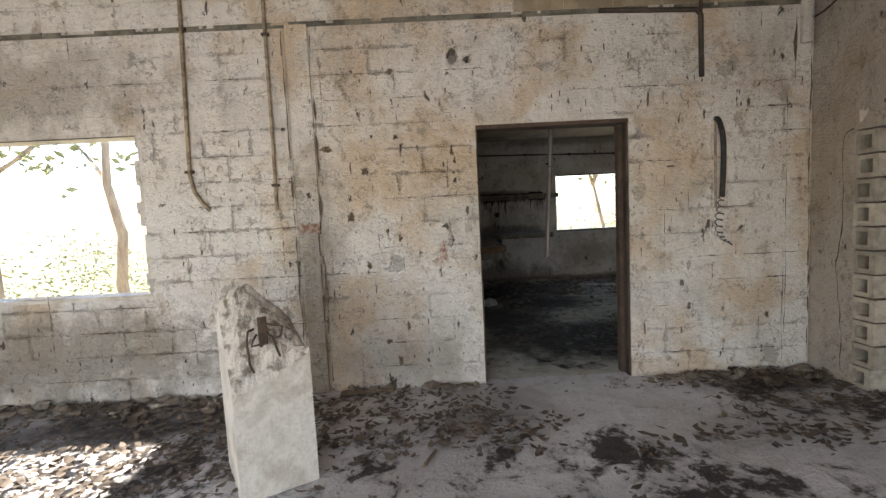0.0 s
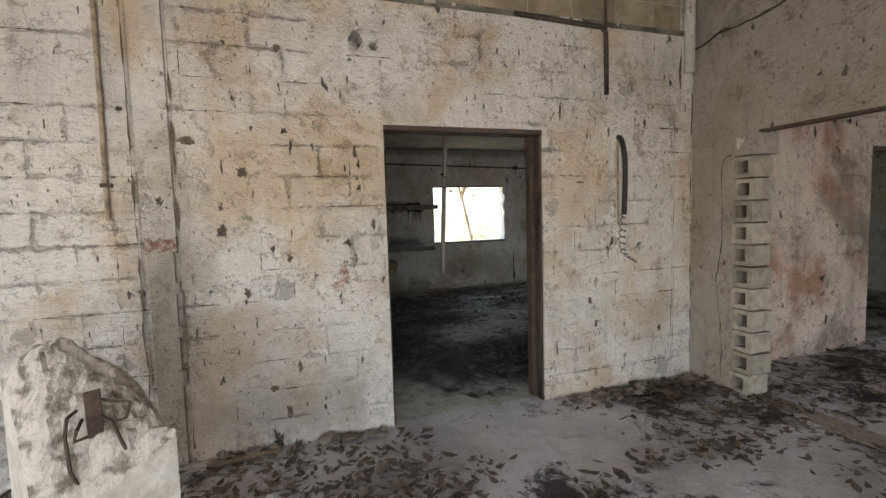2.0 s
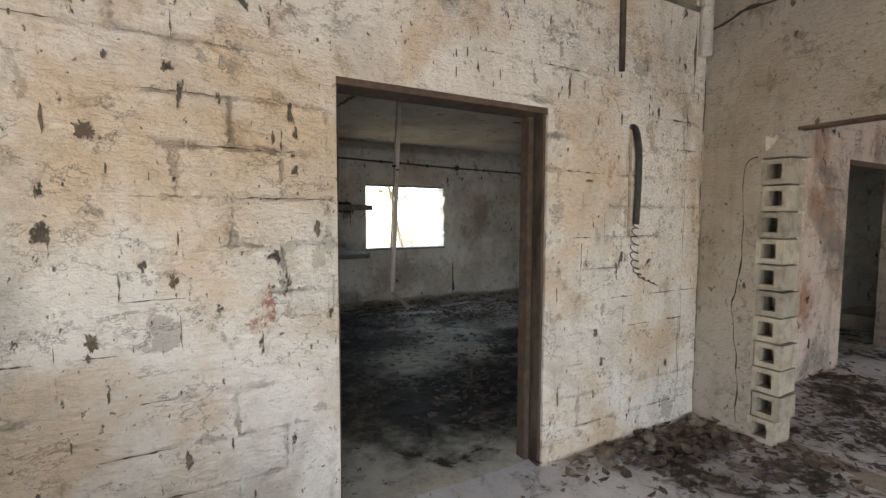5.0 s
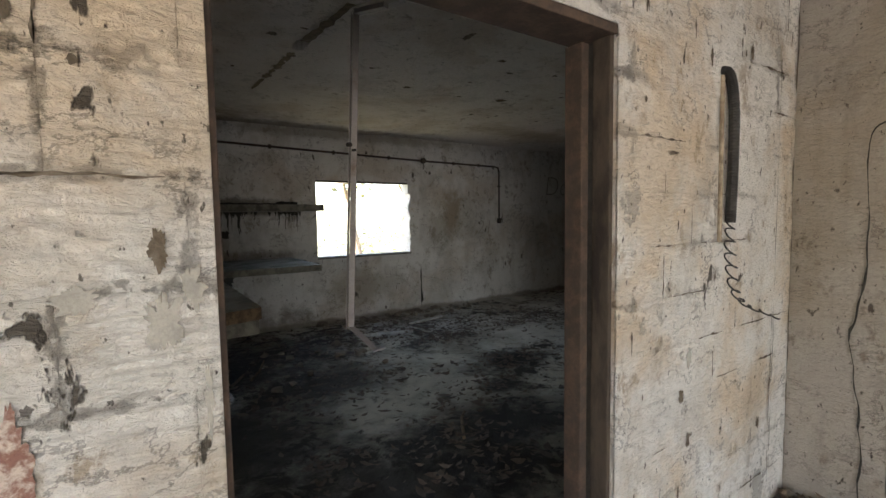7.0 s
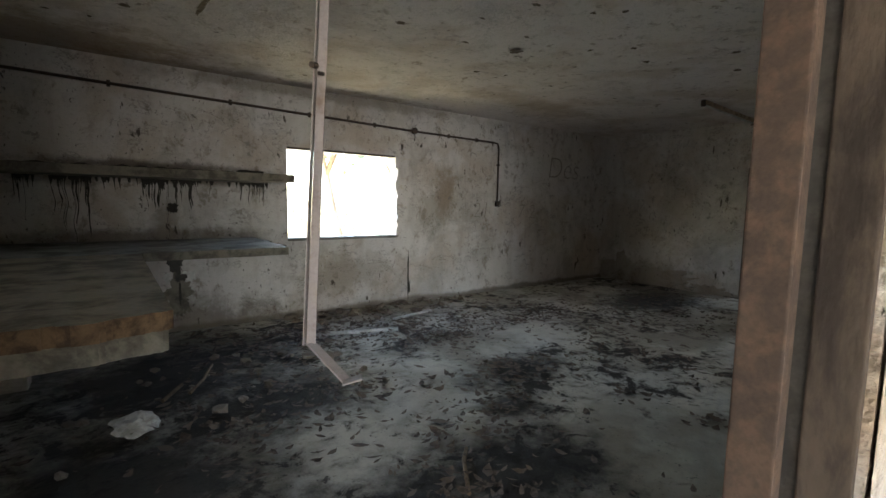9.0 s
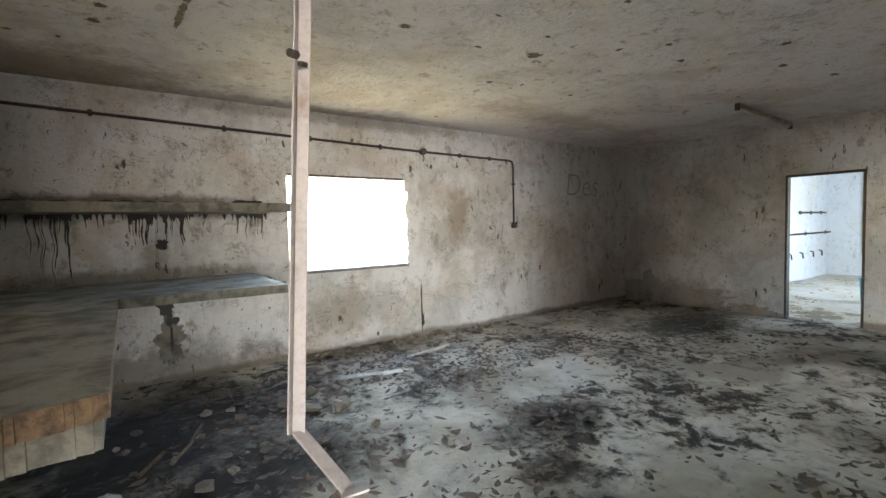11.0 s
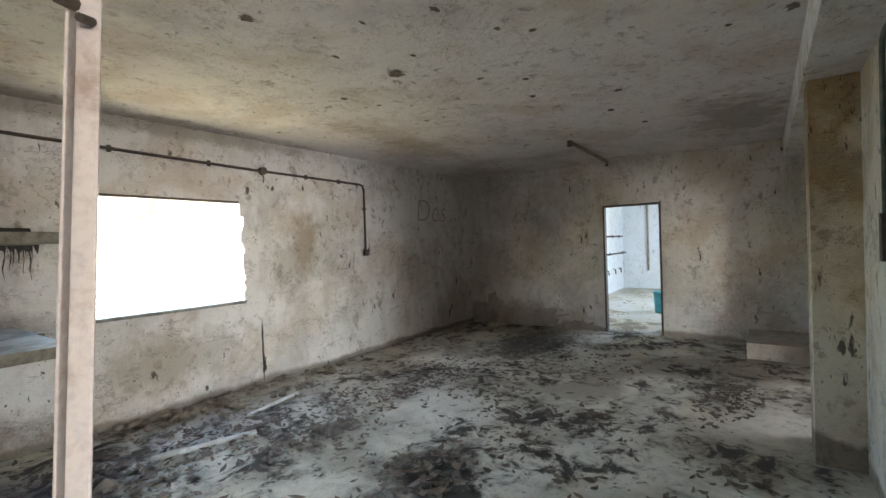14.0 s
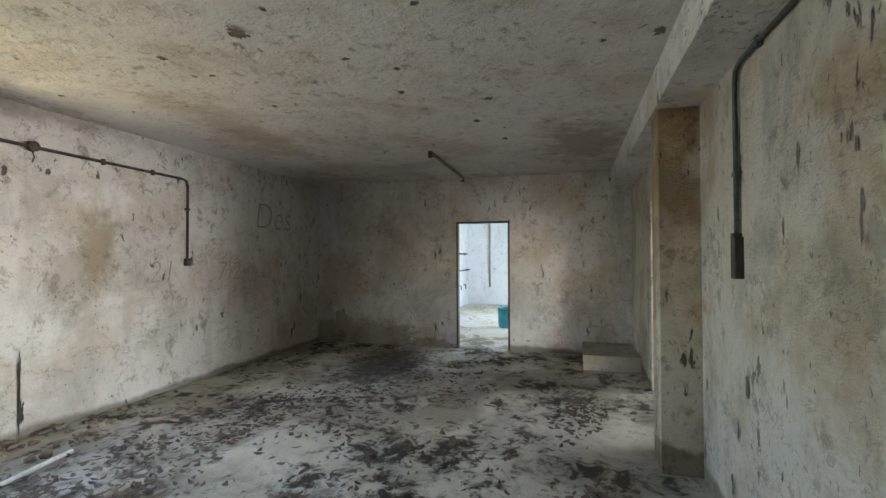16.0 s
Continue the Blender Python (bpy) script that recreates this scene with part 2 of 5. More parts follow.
def simple(name, base, other, scale=12, rough=0.8, metal=0.0, bump=0.3, lo=0.4, hi=0.65, stretch=(1, 1, 1), vary=0.0, island=False):
    m = Mat(name, rough, metal)
    c = m.mix(m.ramp(m.noise(scale, 6, 0.65, stretch, 0.3), lo, hi), base, other)
    c = m.mix(m.ramp(m.noise(scale * 7, 3, 0.6, stretch), 0.4, 0.8, 0, 0.4), c, tuple(v * 0.5 for v in base))
    if island:
        c = m.mix(m.per_island(), c, other)
    if vary:
        c = m.per_object(c, vary)
    m.colour(c)
    return m.bump(m.noise(scale * 5, 4, 0.6, stretch), bump, 0.006).m


BLOCK = simple("bare_concrete_block", (0.42, 0.38, 0.31), (0.27, 0.24, 0.20), 9, 0.95, bump=0.6, vary=0.15)
TAN_BLOCK = simple("bare_tan_block", (0.36, 0.30, 0.21), (0.24, 0.19, 0.13), 5, 0.95, bump=0.5, vary=0.15)
OLD_SLAB = simple("dirty_slab", (0.32, 0.27, 0.20), (0.13, 0.105, 0.075), 4.5, 0.9, bump=0.6)
CONCRETE = simple("rough_concrete", (0.66, 0.62, 0.55), (0.46, 0.41, 0.34), 6, 0.95, bump=0.6)
BROKEN = simple("broken_concrete", (0.62, 0.57, 0.50), (0.17, 0.145, 0.11), 11, 0.97, bump=1.0, lo=0.47, hi=0.66)
MOULD = simple("mouldy_concrete", (0.22, 0.20, 0.16), (0.08, 0.075, 0.06), 7, 0.9, bump=0.6)
SHELF_TOP = simple("worn_shelf_slab", (0.25, 0.245, 0.22), (0.09, 0.082, 0.066), 4, 0.75, bump=0.4)
# brown frame paint, darkened for the shadow in the door reveal
JAMB = simple("brown_paint_and_shade", (0.085, 0.063, 0.046), (0.024, 0.016, 0.012), 11, 0.85, 0.0, 0.5, stretch=(1, 1, 0.35))
RUST = simple("rusted_steel", (0.075, 0.052, 0.04), (0.13, 0.085, 0.06), 14, 0.8, 0.2, 0.4)
DARK_STEEL = simple("dark_steel", (0.05, 0.04, 0.034), (0.10, 0.07, 0.05), 14, 0.65, 0.3, 0.3)
CONDUIT = simple("painted_conduit", (0.44, 0.36, 0.26), (0.20, 0.14, 0.09), 16, 0.7, 0.1, 0.3)
GREEN_CONDUIT = simple("dark_green_conduit", (0.035, 0.05, 0.04), (0.09, 0.09, 0.07), 18, 0.55, 0.0, 0.2)
POST_PAINT = simple("worn_white_paint", (0.37, 0.325, 0.31), (0.22, 0.16, 0.13), 9, 0.6, 0.0, 0.3, 0.5, 0.75)
BLACK_RUBBER_VOID = simple("black_rubber_and_void", (0.025, 0.023, 0.02), (0.05, 0.045, 0.04), 20, 0.6)
WHITE_TUBE = simple("dusty_white_tube", (0.62, 0.64, 0.62), (0.40, 0.40, 0.36), 11, 0.5)
STICK = simple("dry_stick", (0.22, 0.16, 0.10), (0.10, 0.07, 0.045), 25, 0.9)
STRAW = simple("pale_straw", (0.62, 0.56, 0.42), (0.45, 0.38, 0.26), 30, 0.9)
STAIN_VOID_BLACK = simple("black_stain_and_void", (0.035, 0.032, 0.026), (0.10, 0.09, 0.07), 20, 0.95, lo=0.5, hi=0.8)
CRAYON = simple("charcoal_writing", (0.26, 0.24, 0.21), (0.45, 0.43, 0.39), 60, 0.95)
TEAL = simple("teal_plastic", (0.03, 0.22, 0.27), (0.06, 0.33, 0.38), 9, 0.45, bump=0.05)
LEAF_DRY = simple("dry_leaf", (0.028, 0.022, 0.017), (0.17, 0.13, 0.10), 30, 0.85, island=True)
STONE_BITS = simple("rubble", (0.34, 0.30, 0.25), (0.16, 0.13, 0.10), 20, 0.95, island=True)
BARK = simple("bark", (0.42, 0.33, 0.25), (0.26, 0.20, 0.15), 8, 0.95, bump=1.0, stretch=(1, 1, 0.25))
LEAF_GREEN = simple("foliage", (0.20, 0.24, 0.09), (0.32, 0.31, 0.17), 3, 0.7, island=True)
GRASS = simple("dry_grass", (0.20, 0.19, 0.10), (0.34, 0.29, 0.18), 2.0, 0.95, bump=0.8)


def floor_material(name, base, dust, dark, amount, pools=()):
    """Dusty screed: pale dust, brown-grey dirt and clotted dark droppings and litter stains; pools hold painted shade
    too.
    """
    m = Mat(name, 0.88)
    c = m.mix(m.ramp(m.noise(0.7, 6, 0.6, warp=0.6), 0.38, 0.60), base, dust)
    c = m.mix(m.ramp(m.noise(7, 6, 0.7), 0.45, 0.75, 0, 0.45), c, tuple(v * 0.6 for v in base))
    big = m.noise(0.85, 4, 0.55, shift=4.0)
    clot = m.noise(4.6, 9, 0.68, (1, 1.0, 1), 0.5, 9.0)
    small = m.noise(11, 7, 0.7, (1, 1, 1), 0.3, 29.0)
    level = m.math("ADD", m.math("MULTIPLY", big, 0.75), clot)
    halo = m.ramp(level, 0.84 - amount, 0.98 - amount)
    spot = m.ramp(level, 0.935 - amount, 0.985 - amount)
    bits = m.ramp(m.math("ADD", m.math("MULTIPLY", big, 0.45), small), 0.80 - amount, 0.86 - amount)
    fine = m.ramp(m.noise(34, 4, 0.65, shift=2.0), 0.64, 0.69)
    c = m.mix(m.math("MULTIPLY", halo, 0.65), c, tuple(v * 3.2 for v in dark))
    c = m.mix(m.math("MULTIPLY", spot, 0.92), c, dark)
    c = m.mix(m.math("MULTIPLY", bits, 0.85), c, dark)
    c = m.mix(m.math("MULTIPLY", fine, 0.6), c, dark)
    for x, y, rx, ry in pools:
        n = m.t.nodes.new("ShaderNodeVectorMath")
        n.operation = "MULTIPLY_ADD"
        m.link(m.pos, n.inputs[0])
        n.inputs[1].default_value, n.inputs[2].default_value = (1 / rx, 1 / ry, 0), (-x / rx, -y / ry, 0)
        ln = m.t.nodes.new("ShaderNodeVectorMath")
        ln.operation = "LENGTH"
        m.link(n.outputs[0], ln.inputs[0])
        d = m.math("ADD", ln.outputs["Value"], m.math("MULTIPLY", m.noise(3.5, 7, 0.7, shift=x), 1.7))
        c = m.mix(m.ramp(d, 1.1, 1.9, 0.93, 0.0), c, tuple(v * 0.7 for v in dark))
    m.colour(c)
    h = m.math("ADD", m.math("MULTIPLY", level, 0.5), m.math("ADD", m.math("MULTIPLY", small, 0.4), m.math("MULTIPLY", m.noise(45, 4, 0.65), 0.35)))
    return m.bump(h, 0.8, 0.03).m


FLOOR_FRONT = floor_material("floor_front_screed", (0.47, 0.45, 0.45), (0.68, 0.66, 0.67), (0.036, 0.030, 0.027), 0.0, ((-1.6, 3.75, 1.3, 0.35), (3.5, 3.95, 0.7, 0.2)))
# last two ellipses paint the shade just inside the doorway
FLOOR_INNER = floor_material("floor_inner_screed", (0.30, 0.275, 0.22), (0.60, 0.575, 0.50), (0.028, 0.023, 0.018), -0.01, ((4.4, 6.9, 0.75, 0.42), (3.9, 6.4, 0.4, 0.3), (1.9, 8.4, 1.5, 1.2), (1.5, 6.6, 1.1, 1.3), (2.6, 7.4, 0.7, 0.7), (8.3, 7.9, 1.4, 0.8), (2.3, 5.4, 1.4, 1.1), (3.3, 5.8, 0.9, 0.6)))
FLOOR_END = floor_material("floor_end_screed", (0.42, 0.39, 0.30), (0.52, 0.50, 0.46), (0.20, 0.17, 0.12), 0.0)


# ---------------- mesh helpers ----------------
def put(name, bm, material, parent=None, smooth=False):
    bmesh.ops.recalc_face_normals(bm, faces=bm.faces)
    me = bpy.data.meshes.new(name)
    bm.to_mesh(me)
    bm.free()
    for one in material if isinstance(material, (list, tuple)) else [material]:
        me.materials.append(one)
    if smooth:
        me.shade_smooth()
    ob = new(name, me)
    ob.parent = parent
    return ob


def part(name, bm, material, parent, label="", smooth=False):
    return tagged(put(name, bm, material, parent, smooth), label)


def empty(name, label, category, group="", kind=""):
    return tagged(new(name), label, category, group, kind)


def add_box(bm, a, b, bevel=0.0, jitter=0.0):
    a, b = Vector(a), Vector(b)
    made = bmesh.ops.create_cube(bm, size=1.0)["verts"]
    for v in made:
        v.co = Vector(((a[i] + b[i]) / 2 + v.co[i] * (b[i] - a[i])) for i in range(3))
        if jitter:
            v.co += Vector(random.uniform(-jitter, jitter) for _ in range(3))
    if bevel:
        edges = list({e for v in made for e in v.link_edges})
        bmesh.ops.bevel(bm, geom=edges, offset=bevel, segments=2, profile=0.6, affect="EDGES")


def box(a, b, bevel=0.0, jitter=0.0):
    bm = bmesh.new()
    add_box(bm, a, b, bevel, jitter)
    return bm


def add_tube(bm, points, radius, sides=8, radii=None):
    """A tube along a polyline, closed at both ends."""
    pts = [Vector(p) for p in points]
    rings = []
    for i, p in enumerate(pts):
        d = (pts[min(i + 1, len(pts) - 1)] - pts[max(i - 1, 0)]).normalized()
        u = d.cross(Vector((0.31, 0.93, 0.17))).normalized()
        w = d.cross(u)
        r = radii[i] if radii else radius
        rings.append([bm.verts.new(p + r * (math.cos(k * math.tau / sides) * u + math.sin(k * math.tau / sides) * w)) for k in range(sides)])
    for a, b in zip(rings, rings[1:]):
        for k in range(sides):
            bm.faces.new((a[k], a[(k + 1) % sides], b[(k + 1) % sides], b[k]))
    bm.faces.new(rings[0])
    bm.faces.new(rings[-1])


def tube(points, radius, sides=8, radii=None):
    bm = bmesh.new()
    add_tube(bm, points, radius, sides, radii)
    return bm


def spread(lo, hi, step, extra=()):
    n = max(1, round((hi - lo) / step))
    vals = sorted({round(lo + (hi - lo) * i / n, 4) for i in range(n + 1)} | {round(e, 4) for e in extra if lo < e < hi})
    keep = [vals[0]]
    for v in vals[1:]:
        if v - keep[-1] > 0.012 or v in extra:
            keep.append(v)
    return keep


def slab(axis, near, far, us, ws, is_open, relief=0.004, paint=None):
    """A thick sheet with openings cut through. axis: the direction of its thickness; near and far: its two faces; us, ws: grid lines along
    the two other axes; is_open(u, w): whether the cell there is cut out; paint(u, w, face): the material's number."""
    bm = bmesh.new()

    def point(u, w, d, shake):
        n = noise.noise(Vector((u * 2.3, w * 2.3, d * 3))) * 0.6 + noise.noise(Vector((u * 7, w * 7, d * 3))) * 0.4
        d += n * relief * shake
        return Vector((d, u, w) if axis == "x" else (u, d, w) if axis == "y" else (u, w, d))

    cache = {}

    def vert(i, j, k):
        if (i, j, k) not in cache:
            rim = i in (0, len(us) - 1) or j in (0, len(ws) - 1)
            cache[i, j, k] = bm.verts.new(point(us[i], ws[j], (near, far)[k], 0 if rim else 1))
        return cache[i, j, k]

    ni, nj = len(us) - 1, len(ws) - 1
    solid = [[not is_open((us[i] + us[i + 1]) / 2, (ws[j] + ws[j + 1]) / 2) for j in range(nj)] for i in range(ni)]
    for i in range(ni):
        for j in range(nj):
            if not solid[i][j]:
                continue
            u, w = (us[i] + us[i + 1]) / 2, (ws[j] + ws[j + 1]) / 2
            for k in (0, 1):
                f = bm.faces.new((vert(i, j, k), vert(i + 1, j, k), vert(i + 1, j + 1, k), vert(i, j + 1, k)))
                f.material_index = paint(u, w, k) if paint else 0
            for di, dj, a, b in ((-1, 0, (i, j), (i, j + 1)), (1, 0, (i + 1, j), (i + 1, j + 1)), (0, -1, (i, j), (i + 1, j)), (0, 1, (i, j + 1), (i + 1, j + 1))):
                oi, oj = i + di, j + dj
                if not (0 <= oi < ni and 0 <= oj < nj and solid[oi][oj]):
                    f = bm.faces.new((vert(*a, 0), vert(*b, 0), vert(*b, 1), vert(*a, 1)))
                    f.material_index = paint(u, w, 2) if paint else 0
    return bm


def rough(w, scale, size, seed):
    return noise.noise(Vector((w * scale, seed * 3.7, 1.3))) * size + noise.noise(Vector((w * scale * 3.1, seed, 5.0))) * size * 0.5


# ---------------- structure ----------------
NORTH, BACK, CEIL = 4.25, 4.44, 2.83       # faces of the wall between the rooms, and the inner ceiling
WEST2, FAR, EAST2 = 0.75, 9.76, 9.76       # inner room
ROOF = 4.0
DOOR = (1.245, 2.51, 2.19)
GAP = (6.51, 8.0, 2.14)
W1 = (-3.60, -1.57, 0.92, 2.23)
W2 = (3.32, 4.86, 0.99, 2.09)
HOLE = (1.08, 2.75)
HOLE_B = (1.20, 2.72)


def north_open(u, w):
    if DOOR[0] < u < DOOR[1] and w < DOOR[2]:
        return True
    if GAP[0] < u < GAP[1] and w < GAP[2]:
        return True
    if W1[0] < u < W1[1] + 0.02 + rough(w, 4, 0.05, 2) and W1[2] < w < W1[3]:
        return True
    if ((u - HOLE[0]) / 0.042) ** 2 + ((w - HOLE[1]) / 0.065) ** 2 < 1:
        return True
    return ((u - HOLE_B[0]) / 0.03) ** 2 + ((w - HOLE_B[1]) / 0.03) ** 2 < 1


fine_u = [1.02 + 0.0135 * i for i in range(17)] + [W1[1] - 0.06 + 0.02 * i for i in range(8)]
fine_w = [2.68 + 0.0135 * i for i in range(13)]
wall_north = put("wall_north", slab("y", NORTH, BACK, spread(-8, EAST2 + 0.2, 0.1, [*DOOR[:2], *GAP[:2], *W1[:2], 4.2, *fine_u]), spread(-0.2, ROOF, 0.1, [0.0, DOOR[2], GAP[2], *W1[2:], *fine_w]),
                 north_open, 0.004, lambda u, w, k: 1 if k == 1 else (2 if u > 4.1 else 0)), [JOINT, INNER_SOUTH, PINKISH])
tagged(wall_north, "limewashed concrete-block wall with stains and chipped paint", "wall", kind="structure")


def plain_wall(name, axis, near, far, u, w, openings, mat, label, step=0.12, ragged=0.0, relief=0.004):
    lines_u = [v for o in openings for v in o[:2]]
    lines_w = [v for o in openings for v in o[2:]]

    def cut(a, b):
        return any(o[0] < a < o[1] + rough(b, 5, ragged, 4) and o[2] < b < o[3] for o in openings)

    if ragged:
        lines_u += [o[1] - 0.1 + 0.02 * i for o in openings for i in range(11)]
    ob = put(name, slab(axis, near, far, spread(*u, step, lines_u), spread(*w, step, lines_w), cut, relief), mat)
    return tagged(ob, label, "wall", kind="structure")


# inner room
wall_back = plain_wall("wall_back", "y", FAR, FAR + 0.2, (WEST2 - 0.2, EAST2 + 0.2), (-0.2, CEIL), [W2], INNER, "stained limewashed wall with a broken window opening", 0.06, 0.045)
plain_wall("wall_west", "x", WEST2 - 0.2, WEST2, (BACK, FAR), (-0.2, CEIL), [], INNER, "limewashed end wall with specks of mould")
plain_wall("wall_far", "x", EAST2, EAST2 + 0.2, (BACK, FAR), (-0.2, CEIL), [(6.28, 7.17, 0.0, 2.10)], INNER, "stained limewashed partition wall with a bare doorway")


def ceiling_open(u, w):
    return ((u - 2.206) / 0.05) ** 2 + ((w - 6.70) / 0.14) ** 2 < 1 + rough(u * 4 + w * 9, 3, 0.5, 1)


ceiling = put("ceiling", slab("z", CEIL, CEIL + 0.08, spread(WEST2 - 0.2, EAST2 + 0.2, 0.12, [2.13 + 0.0135 * i for i in range(12)]), spread(BACK, FAR + 0.2, 0.12, [6.52 + 0.02 * i for i in range(19)]), ceiling_open, 0.008), CEILING)
tagged(ceiling, "flaking limewashed concrete ceiling with brown stains", "ceiling", kind="structure")
# the slab's black colour paints the darkness inside the ceiling hole
tagged(put("ceiling_slab", box((WEST2 - 0.2, BACK + 0.001, CEIL + 0.09), (EAST2 + 0.2, FAR + 0.5, CEIL + 0.3)), STAIN_VOID_BLACK), "concrete roof slab, coloured black for the hole's darkness", "ceiling", kind="structure")
tagged(put("beam", slab("y", BACK + 0.002, 4.73, spread(WEST2, EAST2, 0.1), spread(2.56, CEIL - 0.002, 0.08), lambda u, w: False, 0.008), INNER), "limewashed concrete beam along the top of the wall", "beam", kind="structure")
tagged(put("pilaster", slab("y", BACK + 0.002, 4.705, spread(5.85, 6.15, 0.05), spread(0, 2.558, 0.08), lambda u, w: False, 0.012), PILASTER), "brown-stained limewashed pilaster with worn corners", "pilaster", kind="structure")


def sheet(name, x, y, z, step, mat, label, swell=0.012):
    bm = bmesh.new()
    xs, ys = spread(*x, step), spread(*y, step)
    grid = [[bm.verts.new((a, b, z + swell * (noise.noise(Vector((a * 1.7, b * 1.7, 0))) + 0.6 * noise.noise(Vector((a * 6, b * 6, 2)))))) for b in ys] for a in xs]
    for i in range(len(xs) - 1):
        for j in range(len(ys) - 1):
            bm.faces.new((grid[i][j], grid[i + 1][j], grid[i + 1][j + 1], grid[i][j + 1]))
    return tagged(put(name, bm, mat, None, True), label, "floor", kind="structure")


sheet("floor_front", (-8, 13), (SOUTH - 0.2, NORTH + 0.1), -0.004, 0.08, FLOOR_FRONT, "dusty grey screed floor covered in dark litter")
sheet("floor_inner", (WEST2 - 0.1, EAST2 + 0.1), (NORTH + 0.1, FAR + 0.1), -0.004, 0.06, FLOOR_INNER, "pale dusty screed floor with dark stains, leaf litter and painted doorway shade")
sheet("floor_end", (EAST2 + 0.1, 17), (4.2, 8.75), -0.004, 0.12, FLOOR_END, "pale yellowish dusty floor of the end room")

# end room beyond the doorway
plain_wall("wall_end_north", "y", 8.58, 8.78, (EAST2 + 0.2, 17), (-0.2, CEIL), [], BRIGHT, "bright white limewashed wall")
plain_wall("wall_end_east", "x", 16.8, 17.0, (4.4, 8.58), (-0.2, CEIL), [], BRIGHT, "bright white limewashed wall")
# wall and opening are out of view, added to light the end room
plain_wall("wall_end_south", "y", 4.2, 4.4, (EAST2 + 0.2, 17), (-0.2, CEIL), [(11.6, 15.0, 0.75, 2.3)], BRIGHT, "unseen added end-room wall with an opening for light", 0.3)
tagged(put("ceiling_end", box((EAST2 + 0.2, 4.2, CEIL), (17, 8.78, CEIL + 0.15)), CEILING), "white limewashed ceiling of the end room", "ceiling", kind="structure")

# front rooms
EAST1 = 4.04
plain_wall("wall_east", "x", EAST1, EAST1 + 0.22, (SOUTH, NORTH), (-0.2, ROOF), [(1.9, 3.83, 0.0, 1.95), (1.9, 3.64, 1.95, 2.13)], CEMENT, "grey rendered cross wall broken open to the next room", 0.08)
# unseen west wall; its opening only shapes the sun patch on the floor
plain_wall("wall_front_west", "x", -5.2, -5.0, (SOUTH, NORTH), (-0.2, ROOF), [(2.3, 3.3, 1.75, 2.7)], LIMEWASH, "unseen added side wall, opening set for the sun patch", 0.3)
# unseen south wall; its distance and bays are set to spread the light
plain_wall("wall_front_south", "y", SOUTH - 0.2, SOUTH, (-5.2, 13), (-0.2, ROOF), [(-4.5, 1.7, 0.0, 2.4), (8.2, 11.0, 0.5, 2.2)], LIMEWASH, "unseen added wall with open bays to let light in", 0.4)
plain_wall("wall_front_far", "x", 12.8, 13.0, (SOUTH, NORTH - 0.05), (-0.2, ROOF), [], PINKISH, "stained limewashed end wall", 0.4)
tagged(put("wall_north_east", box((EAST2 + 0.21, NORTH - 0.05, -0.2), (13.0, NORTH - 0.01, ROOF)), PINKISH), "stained limewashed wall", "wall", kind="structure")
tagged(put("ceiling_front", box((-5.2, SOUTH - 0.2, ROOF), (13.0, BACK, ROOF + 0.2)), CEMENT), "grey concrete ceiling of the front rooms", "ceiling", kind="structure")
ground = tagged(put("ground", box((-900, -900, -0.45), (900, 900, -0.25)), GRASS), "dry grassy ground around the building", "ground", kind="structure")


# ---------------- outside: trees and scrub ----------------
def leaf_cloud(bm, centre, spread_xyz, count, size, rng):
    for _ in range(count):
        p = Vector(centre) + Vector(rng.gauss(0, s) for s in spread_xyz)
        q = Euler((rng.uniform(0, 3.1), rng.uniform(0, 3.1), rng.uniform(0, 6.2))).to_matrix()
        s = size * rng.uniform(0.6, 1.4)
        vs = [bm.verts.new(p + q @ Vector(c) * s) for c in ((0, -1, 0), (0.45, 0, 0.12), (0, 1, 0), (-0.45, 0, 0.12))]
        bm.faces.new(vs)


def tree(x, y, height, lean, seed, leaves=420):
    rng = random.Random(seed)
    t = empty("tree", "slender tree with a bare brown trunk and thin crown", "tree", "trees behind the building")
    tips, trunk = [], bmesh.new()
    pts = [Vector((x + lean * k / 6 + rng.uniform(-0.06, 0.06), y + rng.uniform(-0.06, 0.06), -0.3 + height * k / 6)) for k in range(7)]
    add_tube(trunk, pts, 0, 8, [0.11 * (1 - k / 8) for k in range(7)])
    for k in range(9):
        i = rng.randrange(3, 7)
        a, ang = pts[i], rng.uniform(0, math.tau)
        ln = rng.uniform(0.8, 1.9)
        b = a + Vector((math.cos(ang) * ln * 0.5, math.sin(ang) * ln * 0.5, ln * 0.45))
        c = b + Vector((math.cos(ang + 0.4) * ln * 0.5, math.sin(ang + 0.4) * ln * 0.5, ln * 0.55))
        add_tube(trunk, [a, b, c], 0, 6, [0.05, 0.03, 0.01])
        tips += [b, c]
    part("trunk", trunk, BARK, t)
    crown = bmesh.new()
    for p in tips + pts[5:]:
        leaf_cloud(crown, p, (0.45, 0.45, 0.35), leaves // 20, 0.09, rng)
    part("crown", crown, LEAF_GREEN, t)


for i, (x, y, h, lean) in enumerate([(-4.30, 8.0, 5.0, -0.25), (-6.75, 8.3, 5.2, -0.2),
                                     # the last tree is unseen, added to dapple the sun patch
                                     (5.9, 13.6, 4.6, -1.2), (3.4, 15.5, 5.5, 0.4), (7.6, 15.0, 5.0, 0.3), (1.2, 14.2, 5.0, -0.4), (-8.4, 1.6, 4.6, 0.2)]):
    tree(x, y, h, lean, 40 + i)


